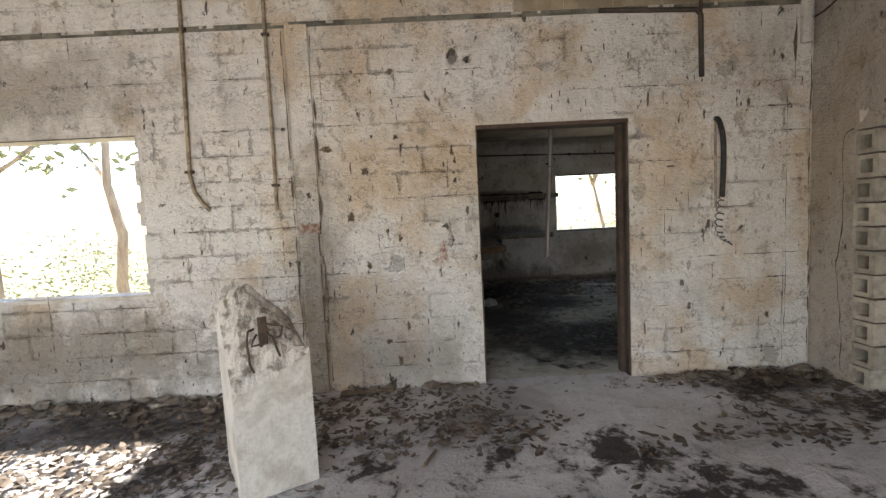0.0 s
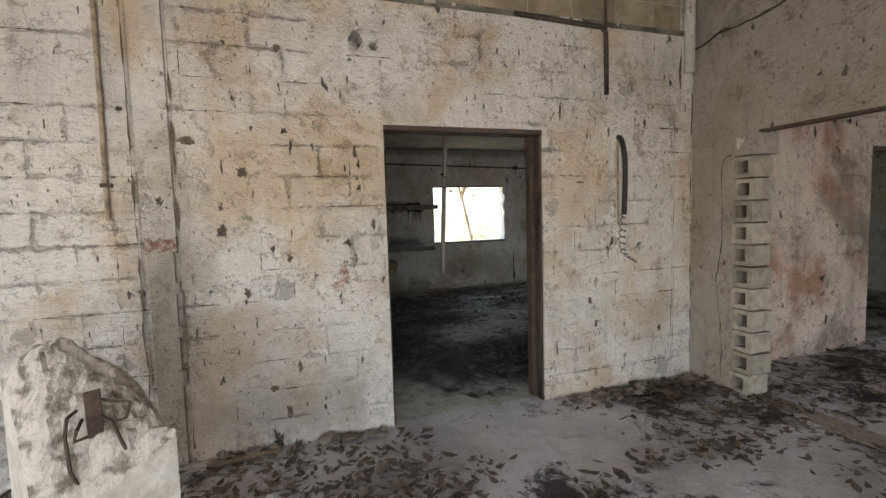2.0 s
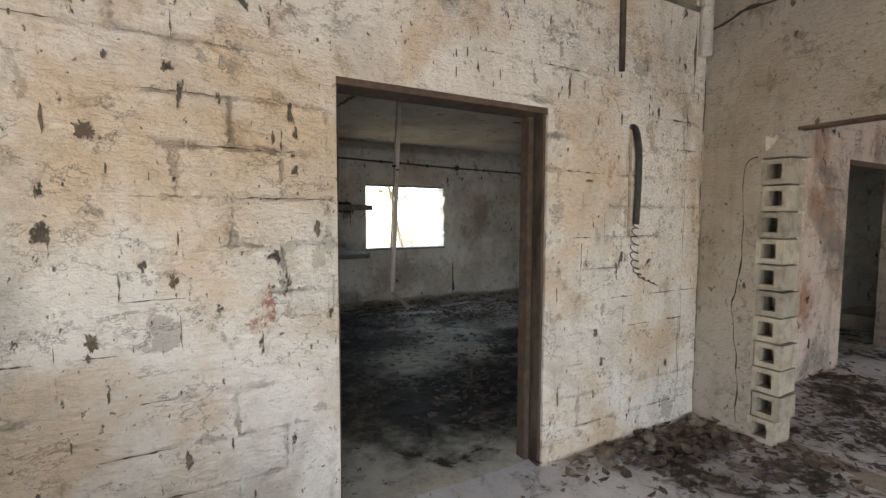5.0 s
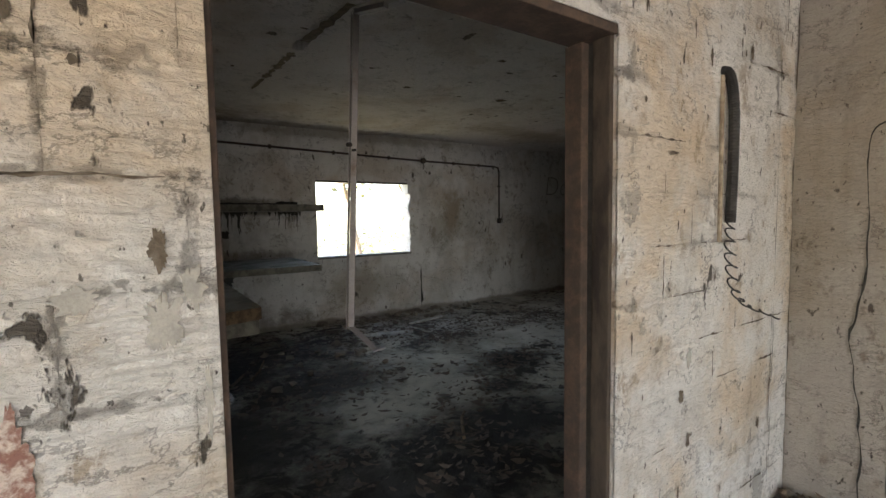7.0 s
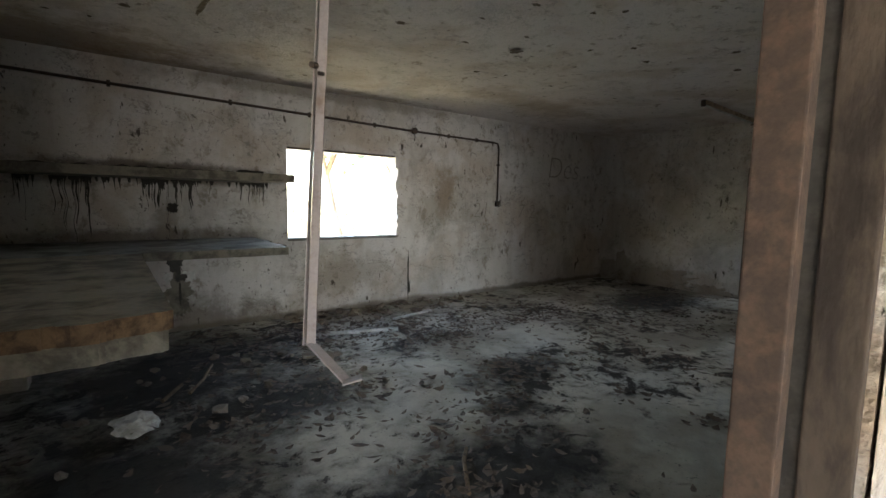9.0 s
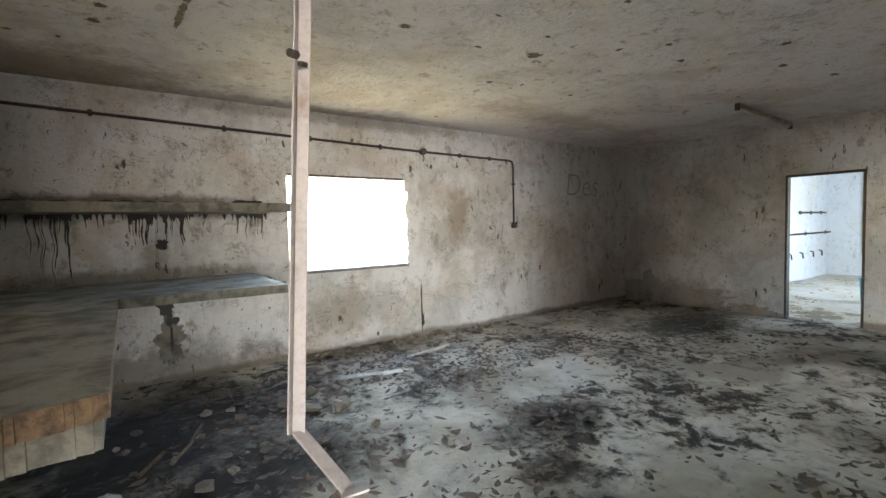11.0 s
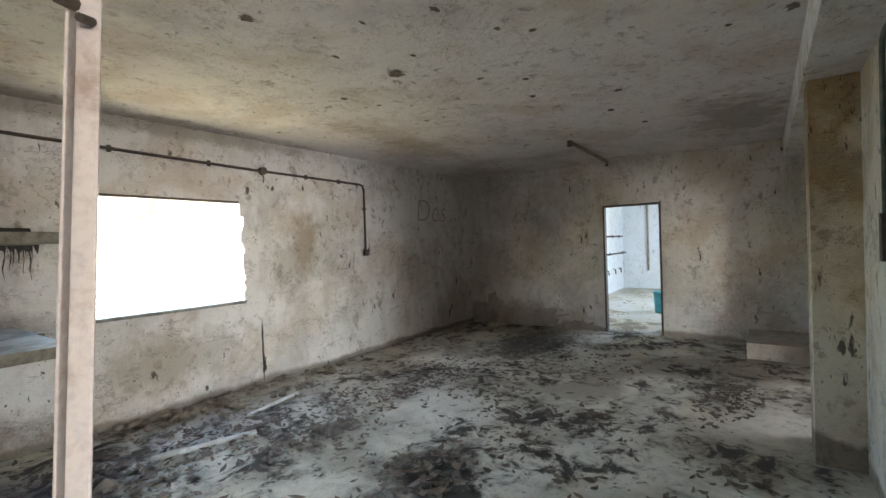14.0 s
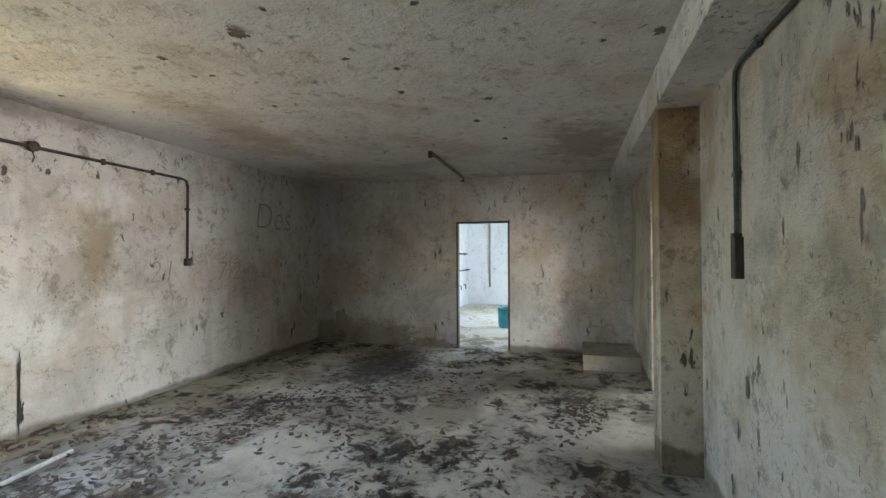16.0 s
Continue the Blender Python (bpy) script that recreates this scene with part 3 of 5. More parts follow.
def scrub(x0, x1, y0, y1, count, seed):
    rng = random.Random(seed)
    bm = bmesh.new()
    for _ in range(count):
        c = (rng.uniform(x0, x1), rng.uniform(y0, y1), rng.uniform(-0.2, 0.9))
        leaf_cloud(bm, c, (0.3, 0.3, 0.3), 48, 0.042, rng)
    tagged(put("scrub", bm, LEAF_GREEN), "sunlit green scrub growing behind the building", "scrub", kind="stuff")


scrub(-10, 0, 8.5, 15, 120, 3)
scrub(-2, 11, 13, 18, 150, 4)


# ---------------- front room ----------------
# window and door trim
win1 = empty("window_1", "bare window opening with a thin pale sill and broken edge", "window", kind="structure")
part("window_sill", box((W1[0], NORTH - 0.012, W1[2] - 0.035), (W1[1] + 0.05, BACK + 0.02, W1[2] - 0.002), 0.006), CONCRETE, win1)
part("window_frame", box((W1[0], NORTH - 0.006, W1[3] + 0.001), (W1[1] + 0.02, NORTH + 0.05, W1[3] + 0.03), 0.004), RUST, win1)
win2 = empty("window_2", "bare window opening with a pale sill and ragged broken edge", "window", kind="structure")
part("window_sill", box((W2[0], FAR - 0.01, W2[2] - 0.03), (W2[1] + 0.02, FAR + 0.21, W2[2] + 0.004), 0.006), SHELF_TOP, win2)
part("window_frame", box((W2[0], FAR - 0.006, W2[3] - 0.004), (W2[1] - 0.03, FAR + 0.04, W2[3] + 0.018), 0.004), DARK_STEEL, win2)

rng = random.Random(23)
for k in range(9):
    z = rng.uniform(1.35, 2.05)
    p = Vector((4.84, FAR + 0.03, z))
    q = p + Vector((rng.uniform(0.08, 0.26), -0.06, rng.uniform(-0.12, 0.10)))
    part("straw", tube([p, (p + q) / 2 + Vector((0, -0.02, 0.03)), q], 0.0022, 4), STRAW, win2, "thin pale straw caught in the broken edge")

door1 = empty("door_1", "open doorway with a rusted steel frame and no leaf", "doorway", kind="structure")
X0, X1, ZT = DOOR
part("jamb", box((X1 - 0.018, NORTH + 0.012, 0), (X1 + 0.004, NORTH + 0.085, ZT - 0.03), 0.004), JAMB, door1)
part("jamb_stop", box((X1 - 0.048, NORTH + 0.108, 0), (X1 + 0.004, BACK - 0.004, ZT - 0.03), 0.005), RUST, door1)
# black filler stands for the shade inside the frame's groove
part("slot", box((X1 - 0.012, NORTH + 0.085, 0), (X1 + 0.003, NORTH + 0.108, ZT - 0.03)), BLACK_RUBBER_VOID, door1)
part("jamb", box((X0 - 0.004, NORTH + 0.03, 0), (X0 + 0.018, BACK - 0.01, ZT - 0.03), 0.004), RUST, door1)
part("head", box((X0, NORTH - 0.004, ZT - 0.032), (X1, BACK - 0.02, ZT + 0.002), 0.005), RUST, door1)
door2 = empty("door_2", "bare doorway edged with a dark steel frame", "doorway", kind="structure")
for y in (6.28, 7.17 - 0.03):
    part("jamb", box((EAST2 - 0.006, y, 0), (EAST2 + 0.1, y + 0.03, 2.10), 0.003), DARK_STEEL, door2)
part("head", box((EAST2 - 0.006, 6.31, 2.07), (EAST2 + 0.1, 7.14, 2.10), 0.003), DARK_STEEL, door2)
door3 = empty("door_3", "doorway with a dark wooden head between the far rooms", "doorway", kind="structure")
part("head", box((GAP[0], NORTH - 0.006, GAP[2] - 0.05), (GAP[1], NORTH + 0.1, GAP[2] + 0.004), 0.004), RUST, door3)
part("jamb", box((GAP[0] - 0.004, NORTH + 0.02, 0), (GAP[0] + 0.02, NORTH + 0.1, GAP[2] - 0.05), 0.004), RUST, door3)

# grey strip of bare render on the wall
strip = slab("y", NORTH - 0.022, NORTH + 0.01, spread(-0.265, -0.075, 0.012), spread(0.0, 1.42, 0.035), lambda u, w: u < -0.255 + abs(rough(w, 6, 0.03, 8)) or u > -0.085 - abs(rough(w, 5, 0.03, 9)), 0.012)
tagged(put("pilaster_strip", strip, CEMENT), "grey cement-rendered strip where the paint has come off", "pilaster", kind="structure")
upper = slab("y", NORTH - 0.016, NORTH + 0.01, spread(-0.26, -0.08, 0.02), spread(1.44, 3.05, 0.05), lambda u, w: False, 0.01)
tagged(put("pilaster_strip", upper, LIMEWASH), "limewashed narrow pilaster on the wall", "pilaster", kind="structure")
tagged(put("paint_patch", slab("y", NORTH - 0.027, NORTH, spread(-0.25, -0.08, 0.012), spread(1.36, 1.46, 0.012), lambda u, w: abs(w - 1.41) > 0.035 + rough(u, 20, 0.03, 3), 0.006),
              simple("red_brown_paint", (0.17, 0.08, 0.06), (0.42, 0.36, 0.31), 35, 0.9), wall_north), "flaked red-brown paint")


def conduit(name, points, radius, mat, label, saddles=(), saddle_mat=None):
    ob = empty(name, label, "conduit")
    part("pipe", tube(points, radius, 8), mat, ob, smooth=True)
    for x, y, z, across in saddles:
        half = Vector((radius * 2.2, 0.014, 0.012)) if across == "v" else Vector((0.016, 0.014, radius * 2.0))
        part("saddle", box(Vector((x, y, z)) - half, Vector((x, y, z)) + half, 0.003), saddle_mat or mat, ob)
    return ob


yc = NORTH - 0.024
conduit("conduit", [(-1.05, yc, ROOF), (-1.075, yc, 3.1), (-1.10, yc, 2.4), (-1.115, yc, 1.9), (-1.09, yc, 1.76), (-1.03, yc, 1.66), (-0.98, yc + 0.01, 1.60)], 0.016, CONDUIT,
        "old painted conduit running down the block wall", [(-1.075, yc, 3.05, "v"), (-1.115, yc, 1.92, "v")], RUST)
conduit("conduit", [(-0.40, yc, ROOF), (-0.41, yc, 3.1), (-0.415, yc, 2.3), (-0.425, yc, 1.58)], 0.014, CONDUIT, "old painted conduit running down the block wall", [(-0.42, yc, 1.78, "v"), (-0.41, yc, 2.98, "v")], RUST)
conduit("conduit", [(2.28, yc, 3.045), (3.06, yc, 3.02), (3.10, yc, 2.98), (3.105, yc, 2.49)], 0.02, DARK_STEEL, "dark rusted conduit bent down the wall")
conduit("conduit", [(3.10, yc, 3.0), (3.10, yc, ROOF)], 0.012, RUST, "thin rusted conduit rising to the ceiling")
tagged(put("corner_pipe", tube([(3.95, yc - 0.02, 2.72), (3.95, yc - 0.02, ROOF)], 0.045, 10), LIMEWASH, None, True), "limewashed drain pipe in the corner of the wall", "pipe")

# flexible hose with its wire spiral pulled out
hose = empty("flexible_hose", "black ribbed flexible hose with its wire spiral pulled out", "hose")
HX = -0.025
hp = [(3.255, NORTH - 0.01, 2.165), (3.262, NORTH - 0.04, 2.155), (3.28, NORTH - 0.05, 2.10), (3.30, NORTH - 0.052, 1.98), (3.302, NORTH - 0.052, 1.80), (3.297, NORTH - 0.052, 1.65), (3.29, NORTH - 0.052, 1.52)]


def along(points, n):
    pts = [Vector(p) for p in points]
    out = []
    for k in range(n):
        f = k / (n - 1) * (len(pts) - 1)
        i = min(int(f), len(pts) - 2)
        a, b = pts[i], pts[i + 1]
        p0, p3 = pts[max(i - 1, 0)], pts[min(i + 2, len(pts) - 1)]
        u = f - i
        out.append(0.5 * ((2 * a) + (b - p0) * u + (2 * p0 - 5 * a + 4 * b - p3) * u * u + (3 * a - p0 - 3 * b + p3) * u ** 3))
    return out


ribbed = [p + Vector((HX, 0.012, -0.015)) for p in along(hp, 150)]
part("ribbed_sleeve", tube(ribbed, 0, 10, [0.0205 + 0.0022 * (k % 2) for k in range(150)]), BLACK_RUBBER_VOID, hose)
sp = along([(3.262, NORTH - 0.042, 1.51), (3.245, NORTH - 0.05, 1.40), (3.222, NORTH - 0.07, 1.30), (3.215, NORTH - 0.09, 1.21), (3.225, NORTH - 0.13, 1.16), (3.23, NORTH - 0.19, 1.14), (3.215, NORTH - 0.25, 1.125)], 300)
wire = []
for k, p in enumerate(sp):
    a = math.tau * 11 * (k / 300) ** 0.85
    r = (0.020 + 0.010 * math.sin(k / 300 * 5.0)) * (1.0 if k < 270 else 1.0 - (k - 270) / 45)
    wire.append(p + Vector((math.cos(a) * r, math.sin(a) * r * 0.7, 0.5 * r * math.sin(a))))
part("wire_spiral", tube(wire, 0.0036, 5), BLACK_RUBBER_VOID, hose, "springy black wire spiral")
part("backing_pipe", tube([(3.222, NORTH - 0.014, 2.13), (3.228, NORTH - 0.014, 1.42)], 0.010, 8), CONDUIT, hose, "thin painted pipe behind the hose")

# broken concrete pillar with bent bars
pillar = empty("pillar_stub", "broken concrete pillar stub with bent reinforcing bars", "pillar")
STUB = pose(-0.208, 2.725, 0, 0, 0, 31.6)
bm = bmesh.new()
xs = spread(0.0, 0.414, 0.018)
ys = spread(0.0, 0.50, 0.018)


def stub_top(x, y):
    f = min(1.0, y / 0.50 * 1.45) ** 0.8
    front, back = 0.59 + 0.45 * x, 1.11 - 0.24 * (max(0.0, x - 0.12) / 0.29) ** 1.5 - 0.10 * max(0.0, 0.08 - x) / 0.08
    rim = min(x, 0.414 - x, y, 0.50 - y)
    n = 0.04 * noise.noise(Vector((x * 8, y * 8, 3))) + 0.026 * noise.noise(Vector((x * 21, y * 21, 3))) + 0.014 * noise.noise(Vector((x * 50, y * 50, 3)))
    return front + (back - front) * f + n - 0.03 * max(0.0, 0.03 - rim) / 0.03


top = [[bm.verts.new((x, y, stub_top(x, y))) for y in ys] for x in xs]
levels = [0.0, 0.2, 0.4]
rimpath = [(i, 0) for i in range(len(xs))] + [(len(xs) - 1, j) for j in range(1, len(ys))] + [(i, len(ys) - 1) for i in range(len(xs) - 2, -1, -1)] + [(0, j) for j in range(len(ys) - 2, 0, -1)]
for i in range(len(xs) - 1):
    for j in range(len(ys) - 1):
        bm.faces.new((top[i][j], top[i + 1][j], top[i + 1][j + 1], top[i][j + 1])).material_index = 1
low = [[bm.verts.new((xs[i] + 0.006 * noise.noise(Vector((xs[i] * 8, ys[j] * 8, z * 8))), ys[j] + 0.006 * noise.noise(Vector((xs[i] * 8, z * 8, ys[j]))), z)) for i, j in rimpath] for z in levels] + [[top[i][j] for i, j in rimpath]]
for a, b in zip(low, low[1:]):
    for k in range(len(rimpath)):
        bm.faces.new((a[k], a[(k + 1) % len(a)], b[(k + 1) % len(a)], b[k]))
bm.transform(STUB)
part("shaft", bm, [CONCRETE, BROKEN], pillar)


def on_stub(bm):
    bm.transform(STUB)
    return bm


part("steel_plate", on_stub(box((0.165, 0.085, 0.80), (0.215, 0.10, 0.97), 0.003, 0.004)), RUST, pillar, "rusted steel plate stuck in the break")
for pts in ([(0.15, 0.14, 0.90), (0.11, 0.06, 0.91), (0.095, 0.03, 0.86), (0.10, 0.02, 0.74), (0.12, 0.03, 0.68)], [(0.22, 0.14, 0.92), (0.25, 0.06, 0.92), (0.29, 0.05, 0.91), (0.27, 0.04, 0.86), (0.24, 0.06, 0.85)],
            [(0.20, 0.12, 0.88), (0.23, 0.05, 0.86), (0.25, 0.03, 0.78), (0.27, 0.03, 0.72)], [(0.16, 0.12, 0.87), (0.13, 0.05, 0.86), (0.12, 0.04, 0.83), (0.16, 0.05, 0.83)]):
    part("bent_bar", on_stub(tube(pts, 0.0065, 6)), RUST, pillar, "bent rusted reinforcing bar")

# cracks in the rendered cross wall
def crack_line(points, width, parent, axis_x):
    pts = along(points, 40)
    bm = bmesh.new()
    rows = []
    for k, p in enumerate(pts):
        w = width * (0.4 + abs(noise.noise(p * 9)) * 1.6)
        j = 0.02 * noise.noise(p * 7)
        rows.append((bm.verts.new(p + Vector((0, j, j - w))), bm.verts.new(p + Vector((0, j + (w if abs(points[0][2] - points[-1][2]) > 0.5 else 0), j + w)))))
    for a, b in zip(rows, rows[1:]):
        bm.faces.new((a[0], b[0], b[1], a[1]))
    return tagged(put("crack", bm, STAIN_VOID_BLACK, parent), "dark crack in the render")


wall_east = bpy.data.objects["wall_east"]
ex = EAST1 - 0.008
part("lintel_edge", box((EAST1 - 0.008, 1.9, 2.108), (EAST1 + 0.08, 3.63, 2.1295), 0.004), RUST, wall_east, "thin dark strip under the broken lintel")
crack_line([(ex, 4.24, 2.92), (ex, 4.0, 2.97), (ex, 3.6, 2.98), (ex, 3.3, 3.06), (ex, 2.9, 3.1)], 0.016, wall_east, True)
crack_line([(ex, 3.86, 1.97), (ex, 3.93, 1.92), (ex, 3.94, 1.6), (ex, 3.93, 1.2), (ex, 3.98, 0.9), (ex, 3.93, 0.5), (ex, 3.92, 0.1)], 0.008, wall_east, True)


# ---------------- inner room ----------------
# concrete counter along two walls, and the shelf over it
RUST_EDGE = simple("broken_brown_edge", (0.17, 0.11, 0.06), (0.06, 0.036, 0.022), 14, 0.95, bump=0.9)
counter = empty("concrete_counter", "mouldy concrete corner counter with a broken end", "counter")


def broken_slab(x, y, z, cut, mats, step=0.05):
    return slab("z", z[1], z[0], spread(*x, step), spread(*y, step * 2, [y[0] + 0.0125 * i for i in range(26)]), cut, 0.012, lambda u, w, k: 0 if k == 0 else 1)


part("back_top", broken_slab((WEST2, 2.96), (8.43, FAR), (0.95, 1.02), lambda u, w: u > 2.93 + rough(w, 9, 0.02, 2), None), [SHELF_TOP, MOULD], counter)
part("side_top", broken_slab((WEST2, 1.74), (6.0, 8.43), (0.945, 1.02), lambda u, w: w < 6.08 + rough(u, 3, 0.06, 6) + max(0, u - 1.5) * 0.5, None, 0.02), [OLD_SLAB, RUST_EDGE], counter, "worn slab with a broken brown edge")
part("side_core", broken_slab((WEST2, 1.72), (6.03, 8.43), (0.86, 0.944), lambda u, w: w < 6.10 + rough(u, 3, 0.05, 6) + max(0, u - 1.5) * 0.4, None, 0.02), [MOULD, MOULD], counter)
part("support", box((WEST2, 6.35, 0), (1.12, 6.55, 0.858), 0.01), MOULD, counter)
part("support", box((WEST2, 8.6, 0), (1.0, 8.8, 0.948), 0.01), CONCRETE, counter)
shelf = empty("concrete_shelf", "mouldy concrete wall shelf dripping with black stains", "shelf")
part("slab", slab("z", 1.735, 1.655, spread(WEST2, 3.19, 0.05), spread(9.08, FAR, 0.05), lambda u, w: u > 3.02 and w > 9.2 + rough(u, 8, 0.05, 1), 0.012), MOULD, shelf)
bank = [(0.78 + 2.25 * k / 60, FAR - 0.04, 1.742) for k in range(61)]
part("mould_bank", tube(bank, 0, 7, [0.028 + 0.035 * abs(noise.noise(Vector((k * 0.23, 2, 7)))) + (0.02 if k > 52 else 0) for k in range(61)]), STAIN_VOID_BLACK, shelf, "dark bank of mould and dirt")


def drips(parent, y, z, x0, x1, count, seed, longest, thick=1.0):
    """Runs of black water stain: broad at the shelf, thin and wavering below, gathered in bunches."""
    rng = random.Random(seed)
    bm = bmesh.new()
    for k in range(count):
        x, ln, w = rng.uniform(x0, x1), longest * rng.random() ** 1.8 + 0.03, rng.uniform(0.003, 0.010) * thick
        n = max(5, int(ln / 0.03))
        prev = None
        for q in range(n + 1):
            f = q / n
            xx = x + 0.022 * noise.noise(Vector((x * 5, f * ln * 6, seed)))
            ww = w * (0.45 + 1.6 * max(0.0, 1 - f * ln / 0.07) + 0.5 * noise.noise(Vector((k * 2.3, f * ln * 16, 5)))) * (1 if f < 0.85 else (1.02 - f) / 0.17)
            row = (bm.verts.new((xx - ww, y, z - ln * f)), bm.verts.new((xx + ww, y, z - ln * f)))
            if prev:
                bm.faces.new((prev[0], prev[1], row[1], row[0]))
            prev = row
        y -= 0.00003
    return tagged(put("drip_stain", bm, STAIN_VOID_BLACK, parent), "black drip stains on the plaster")


drips(wall_back, FAR - 0.0075, 1.66, 0.85, 3.12, 60, 3, 0.16)
drips(wall_back, FAR - 0.0095, 1.66, 1.12, 1.42, 24, 4, 0.80, 1.25)
drips(wall_back, FAR - 0.0105, 1.66, 1.85, 2.30, 30, 5, 0.32, 1.8)
drips(wall_back, FAR - 0.0118, 1.66, 1.98, 2.35, 5, 8, 0.70, 0.8)
drips(wall_back, FAR - 0.0125, 1.66, 2.75, 3.10, 20, 6, 0.28, 1.0)
drips(wall_back, FAR - 0.0135, 1.66, 0.85, 1.05, 7, 7, 0.55, 0.8)


def blot(name, parent, mat, axis, level, cx, cy, rx, ry, seed, label):
    """An irregular flat stain with a ragged outline."""
    bm = bmesh.new()
    ring = []
    for k in range(64):
        a = k / 64 * math.tau
        r = 1 + 0.5 * noise.noise(Vector((math.cos(a) * 1.6, math.sin(a) * 1.6, seed))) + 0.4 * noise.noise(Vector((math.cos(a) * 4, math.sin(a) * 4, seed))) + 0.4 * noise.noise(Vector((math.cos(a) * 11, math.sin(a) * 11, seed)))
        u, w = cx + rx * r * math.cos(a), cy + ry * r * math.sin(a)
        ring.append(bm.verts.new((u, level, w) if axis == "y" else (level, u, w) if axis == "x" else (u, w, level)))
    bm.faces.new(ring)
    return tagged(put(name, bm, mat, parent), label)


PALE_PATCH = simple("pale_fresh_plaster", (0.74, 0.75, 0.72), (0.55, 0.56, 0.52), 20, 0.9)
blot("stain", wall_back, MOULD, "y", FAR - 0.0070, 2.13, 0.40, 0.12, 0.22, 2, "grey damp run below the drain hole")
blot("patch", wall_back, PALE_PATCH, "y", FAR - 0.0085, 2.03, 0.60, 0.045, 0.055, 6, "pale plaster patch beside the drain hole")
blot("patch", wall_back, PALE_PATCH, "y", FAR - 0.0085, 2.24, 0.62, 0.055, 0.065, 7, "pale plaster patch beside the drain hole")
# flat black blots paint the darkness inside the drain holes
blot("drain_hole", wall_back, BLACK_RUBBER_VOID, "y", FAR - 0.0095, 2.11, 0.78, 0.075, 0.13, 1, "flat black patch for a drain hole broken in the wall")
blot("drain_hole", wall_back, BLACK_RUBBER_VOID, "y", FAR - 0.0100, 2.14, 0.60, 0.055, 0.05, 9, "flat black patch for a drain hole broken in the wall")
blot("stain", wall_back, STAIN_VOID_BLACK, "y", FAR - 0.0098, 2.14, 0.44, 0.012, 0.13, 12, "thin black trickle on the wall")
blot("stain", wall_back, STAIN_VOID_BLACK, "y", FAR - 0.0090, 2.10, 1.36, 0.055, 0.05, 13, "dark smudge on the plaster")
blot("stain", wall_back, STAIN_VOID_BLACK, "y", FAR - 0.007, 5.06, 0.42, 0.012, 0.32, 3, "thin black trickle on the wall")
blot("stain", wall_back, STAIN_VOID_BLACK, "y", FAR - 0.008, 5.07, 0.22, 0.025, 0.10, 3.5, "black stain on the wall")
# dirt band in the corner of the far partition
wall_far = bpy.data.objects["wall_far"]
for cy, cz, ry, rz, s in ((8.5, 0.06, 0.75, 0.24, 1), (9.35, 0.08, 0.30, 0.40, 2), (7.6, 0.02, 0.4, 0.12, 3)):
    blot("stain", wall_far, CEMENT, "x", EAST2 - 0.008 - 0.001 * s, cy, cz, ry, rz, 7 + s, "grey patch where the plaster has fallen")


# conduit round the walls with its boxes
yb = FAR - 0.02
run = conduit("wall_conduit", [(WEST2 + 0.02, BACK + 0.02, 2.66), (WEST2 + 0.02, FAR - 0.05, 2.59), (WEST2 + 0.05, yb, 2.585), (5.13, yb, 2.475), (6.68, yb, 2.455), (6.75, yb, 2.44), (6.775, yb, 2.38), (6.775, yb, 1.50)], 0.015, DARK_STEEL,
              "thin dark electric conduit along the plastered wall", [(x, yb + 0.004, 2.585 - (x - 0.8) * 0.0255 if x < 5 else 2.475 - (x - 5.13) * 0.013, "h") for x in (1.6, 2.7, 3.6, 4.5, 5.75, 6.3)] + [(6.775, yb + 0.004, z, "v") for z in (2.1,)])
part("junction_box", tube([(5.13, FAR - 0.002, 2.478), (5.13, FAR - 0.05, 2.478)], 0.045, 14), DARK_STEEL, run, "round dark junction box")
part("wire_tail", tube([(5.13, yb, 2.44), (5.14, yb - 0.01, 2.39), (5.13, yb, 2.34)], 0.006, 6), BLACK_RUBBER_VOID, run)
part("switch_box", box((6.735, FAR - 0.045, 1.42), (6.815, FAR - 0.003, 1.51), 0.006), DARK_STEEL, run, "dark switch box")
yf = BACK + 0.022
cable = conduit("wall_conduit", [(0.9, yf, 2.505), (4.4, yf, 2.505), (4.98, yf, 2.52), (5.06, yf, 2.49), (5.075, yf, 2.42), (5.07, yf, 1.62)], 0.0125, GREEN_CONDUIT,
                "dark green conduit running under the beam and down", [(4.75, yf, 2.51, "h"), (5.07, yf, 1.95, "v")])
part("wire_tail", tube([(5.085, yf, 2.4), (5.09, yf, 2.0), (5.085, yf, 1.6)], 0.005, 6), CONDUIT, cable)
part("torn_box", slab("y", yf + 0.02, BACK - 0.002, spread(5.035, 5.115, 0.012), spread(1.40, 1.64, 0.02), lambda u, w: abs(u - 5.075) > 0.04 - rough(w, 14, 0.03, 4) - max(0, 1.46 - w) * 0.3, 0.006), DARK_STEEL, cable, "torn-out switch box")

# hanging steel post
post = empty("hanging_post", "worn white steel post hanging from the ceiling, bent foot", "post")
a, b = Vector((2.322, 5.958, CEIL - 0.015)), Vector((2.19, 5.868, 0.875))


def bar(p, q, w, d, twist=(1, 0, 0), bevel=0.004):
    p, q = Vector(p), Vector(q)
    z = (q - p).normalized()
    x = (Vector(twist) - z * z.dot(Vector(twist))).normalized()
    y = z.cross(x)
    bm = bmesh.new()
    add_box(bm, (-w / 2, -d / 2, 0), (w / 2, d / 2, (q - p).length), bevel)
    bm.transform(Matrix(((x.x, y.x, z.x, p.x), (x.y, y.y, z.y, p.y), (x.z, y.z, z.z, p.z), (0, 0, 0, 1))))
    return bm


part("web", bar(b, a, 0.038, 0.006, (0.8, -0.6, 0)), POST_PAINT, post)
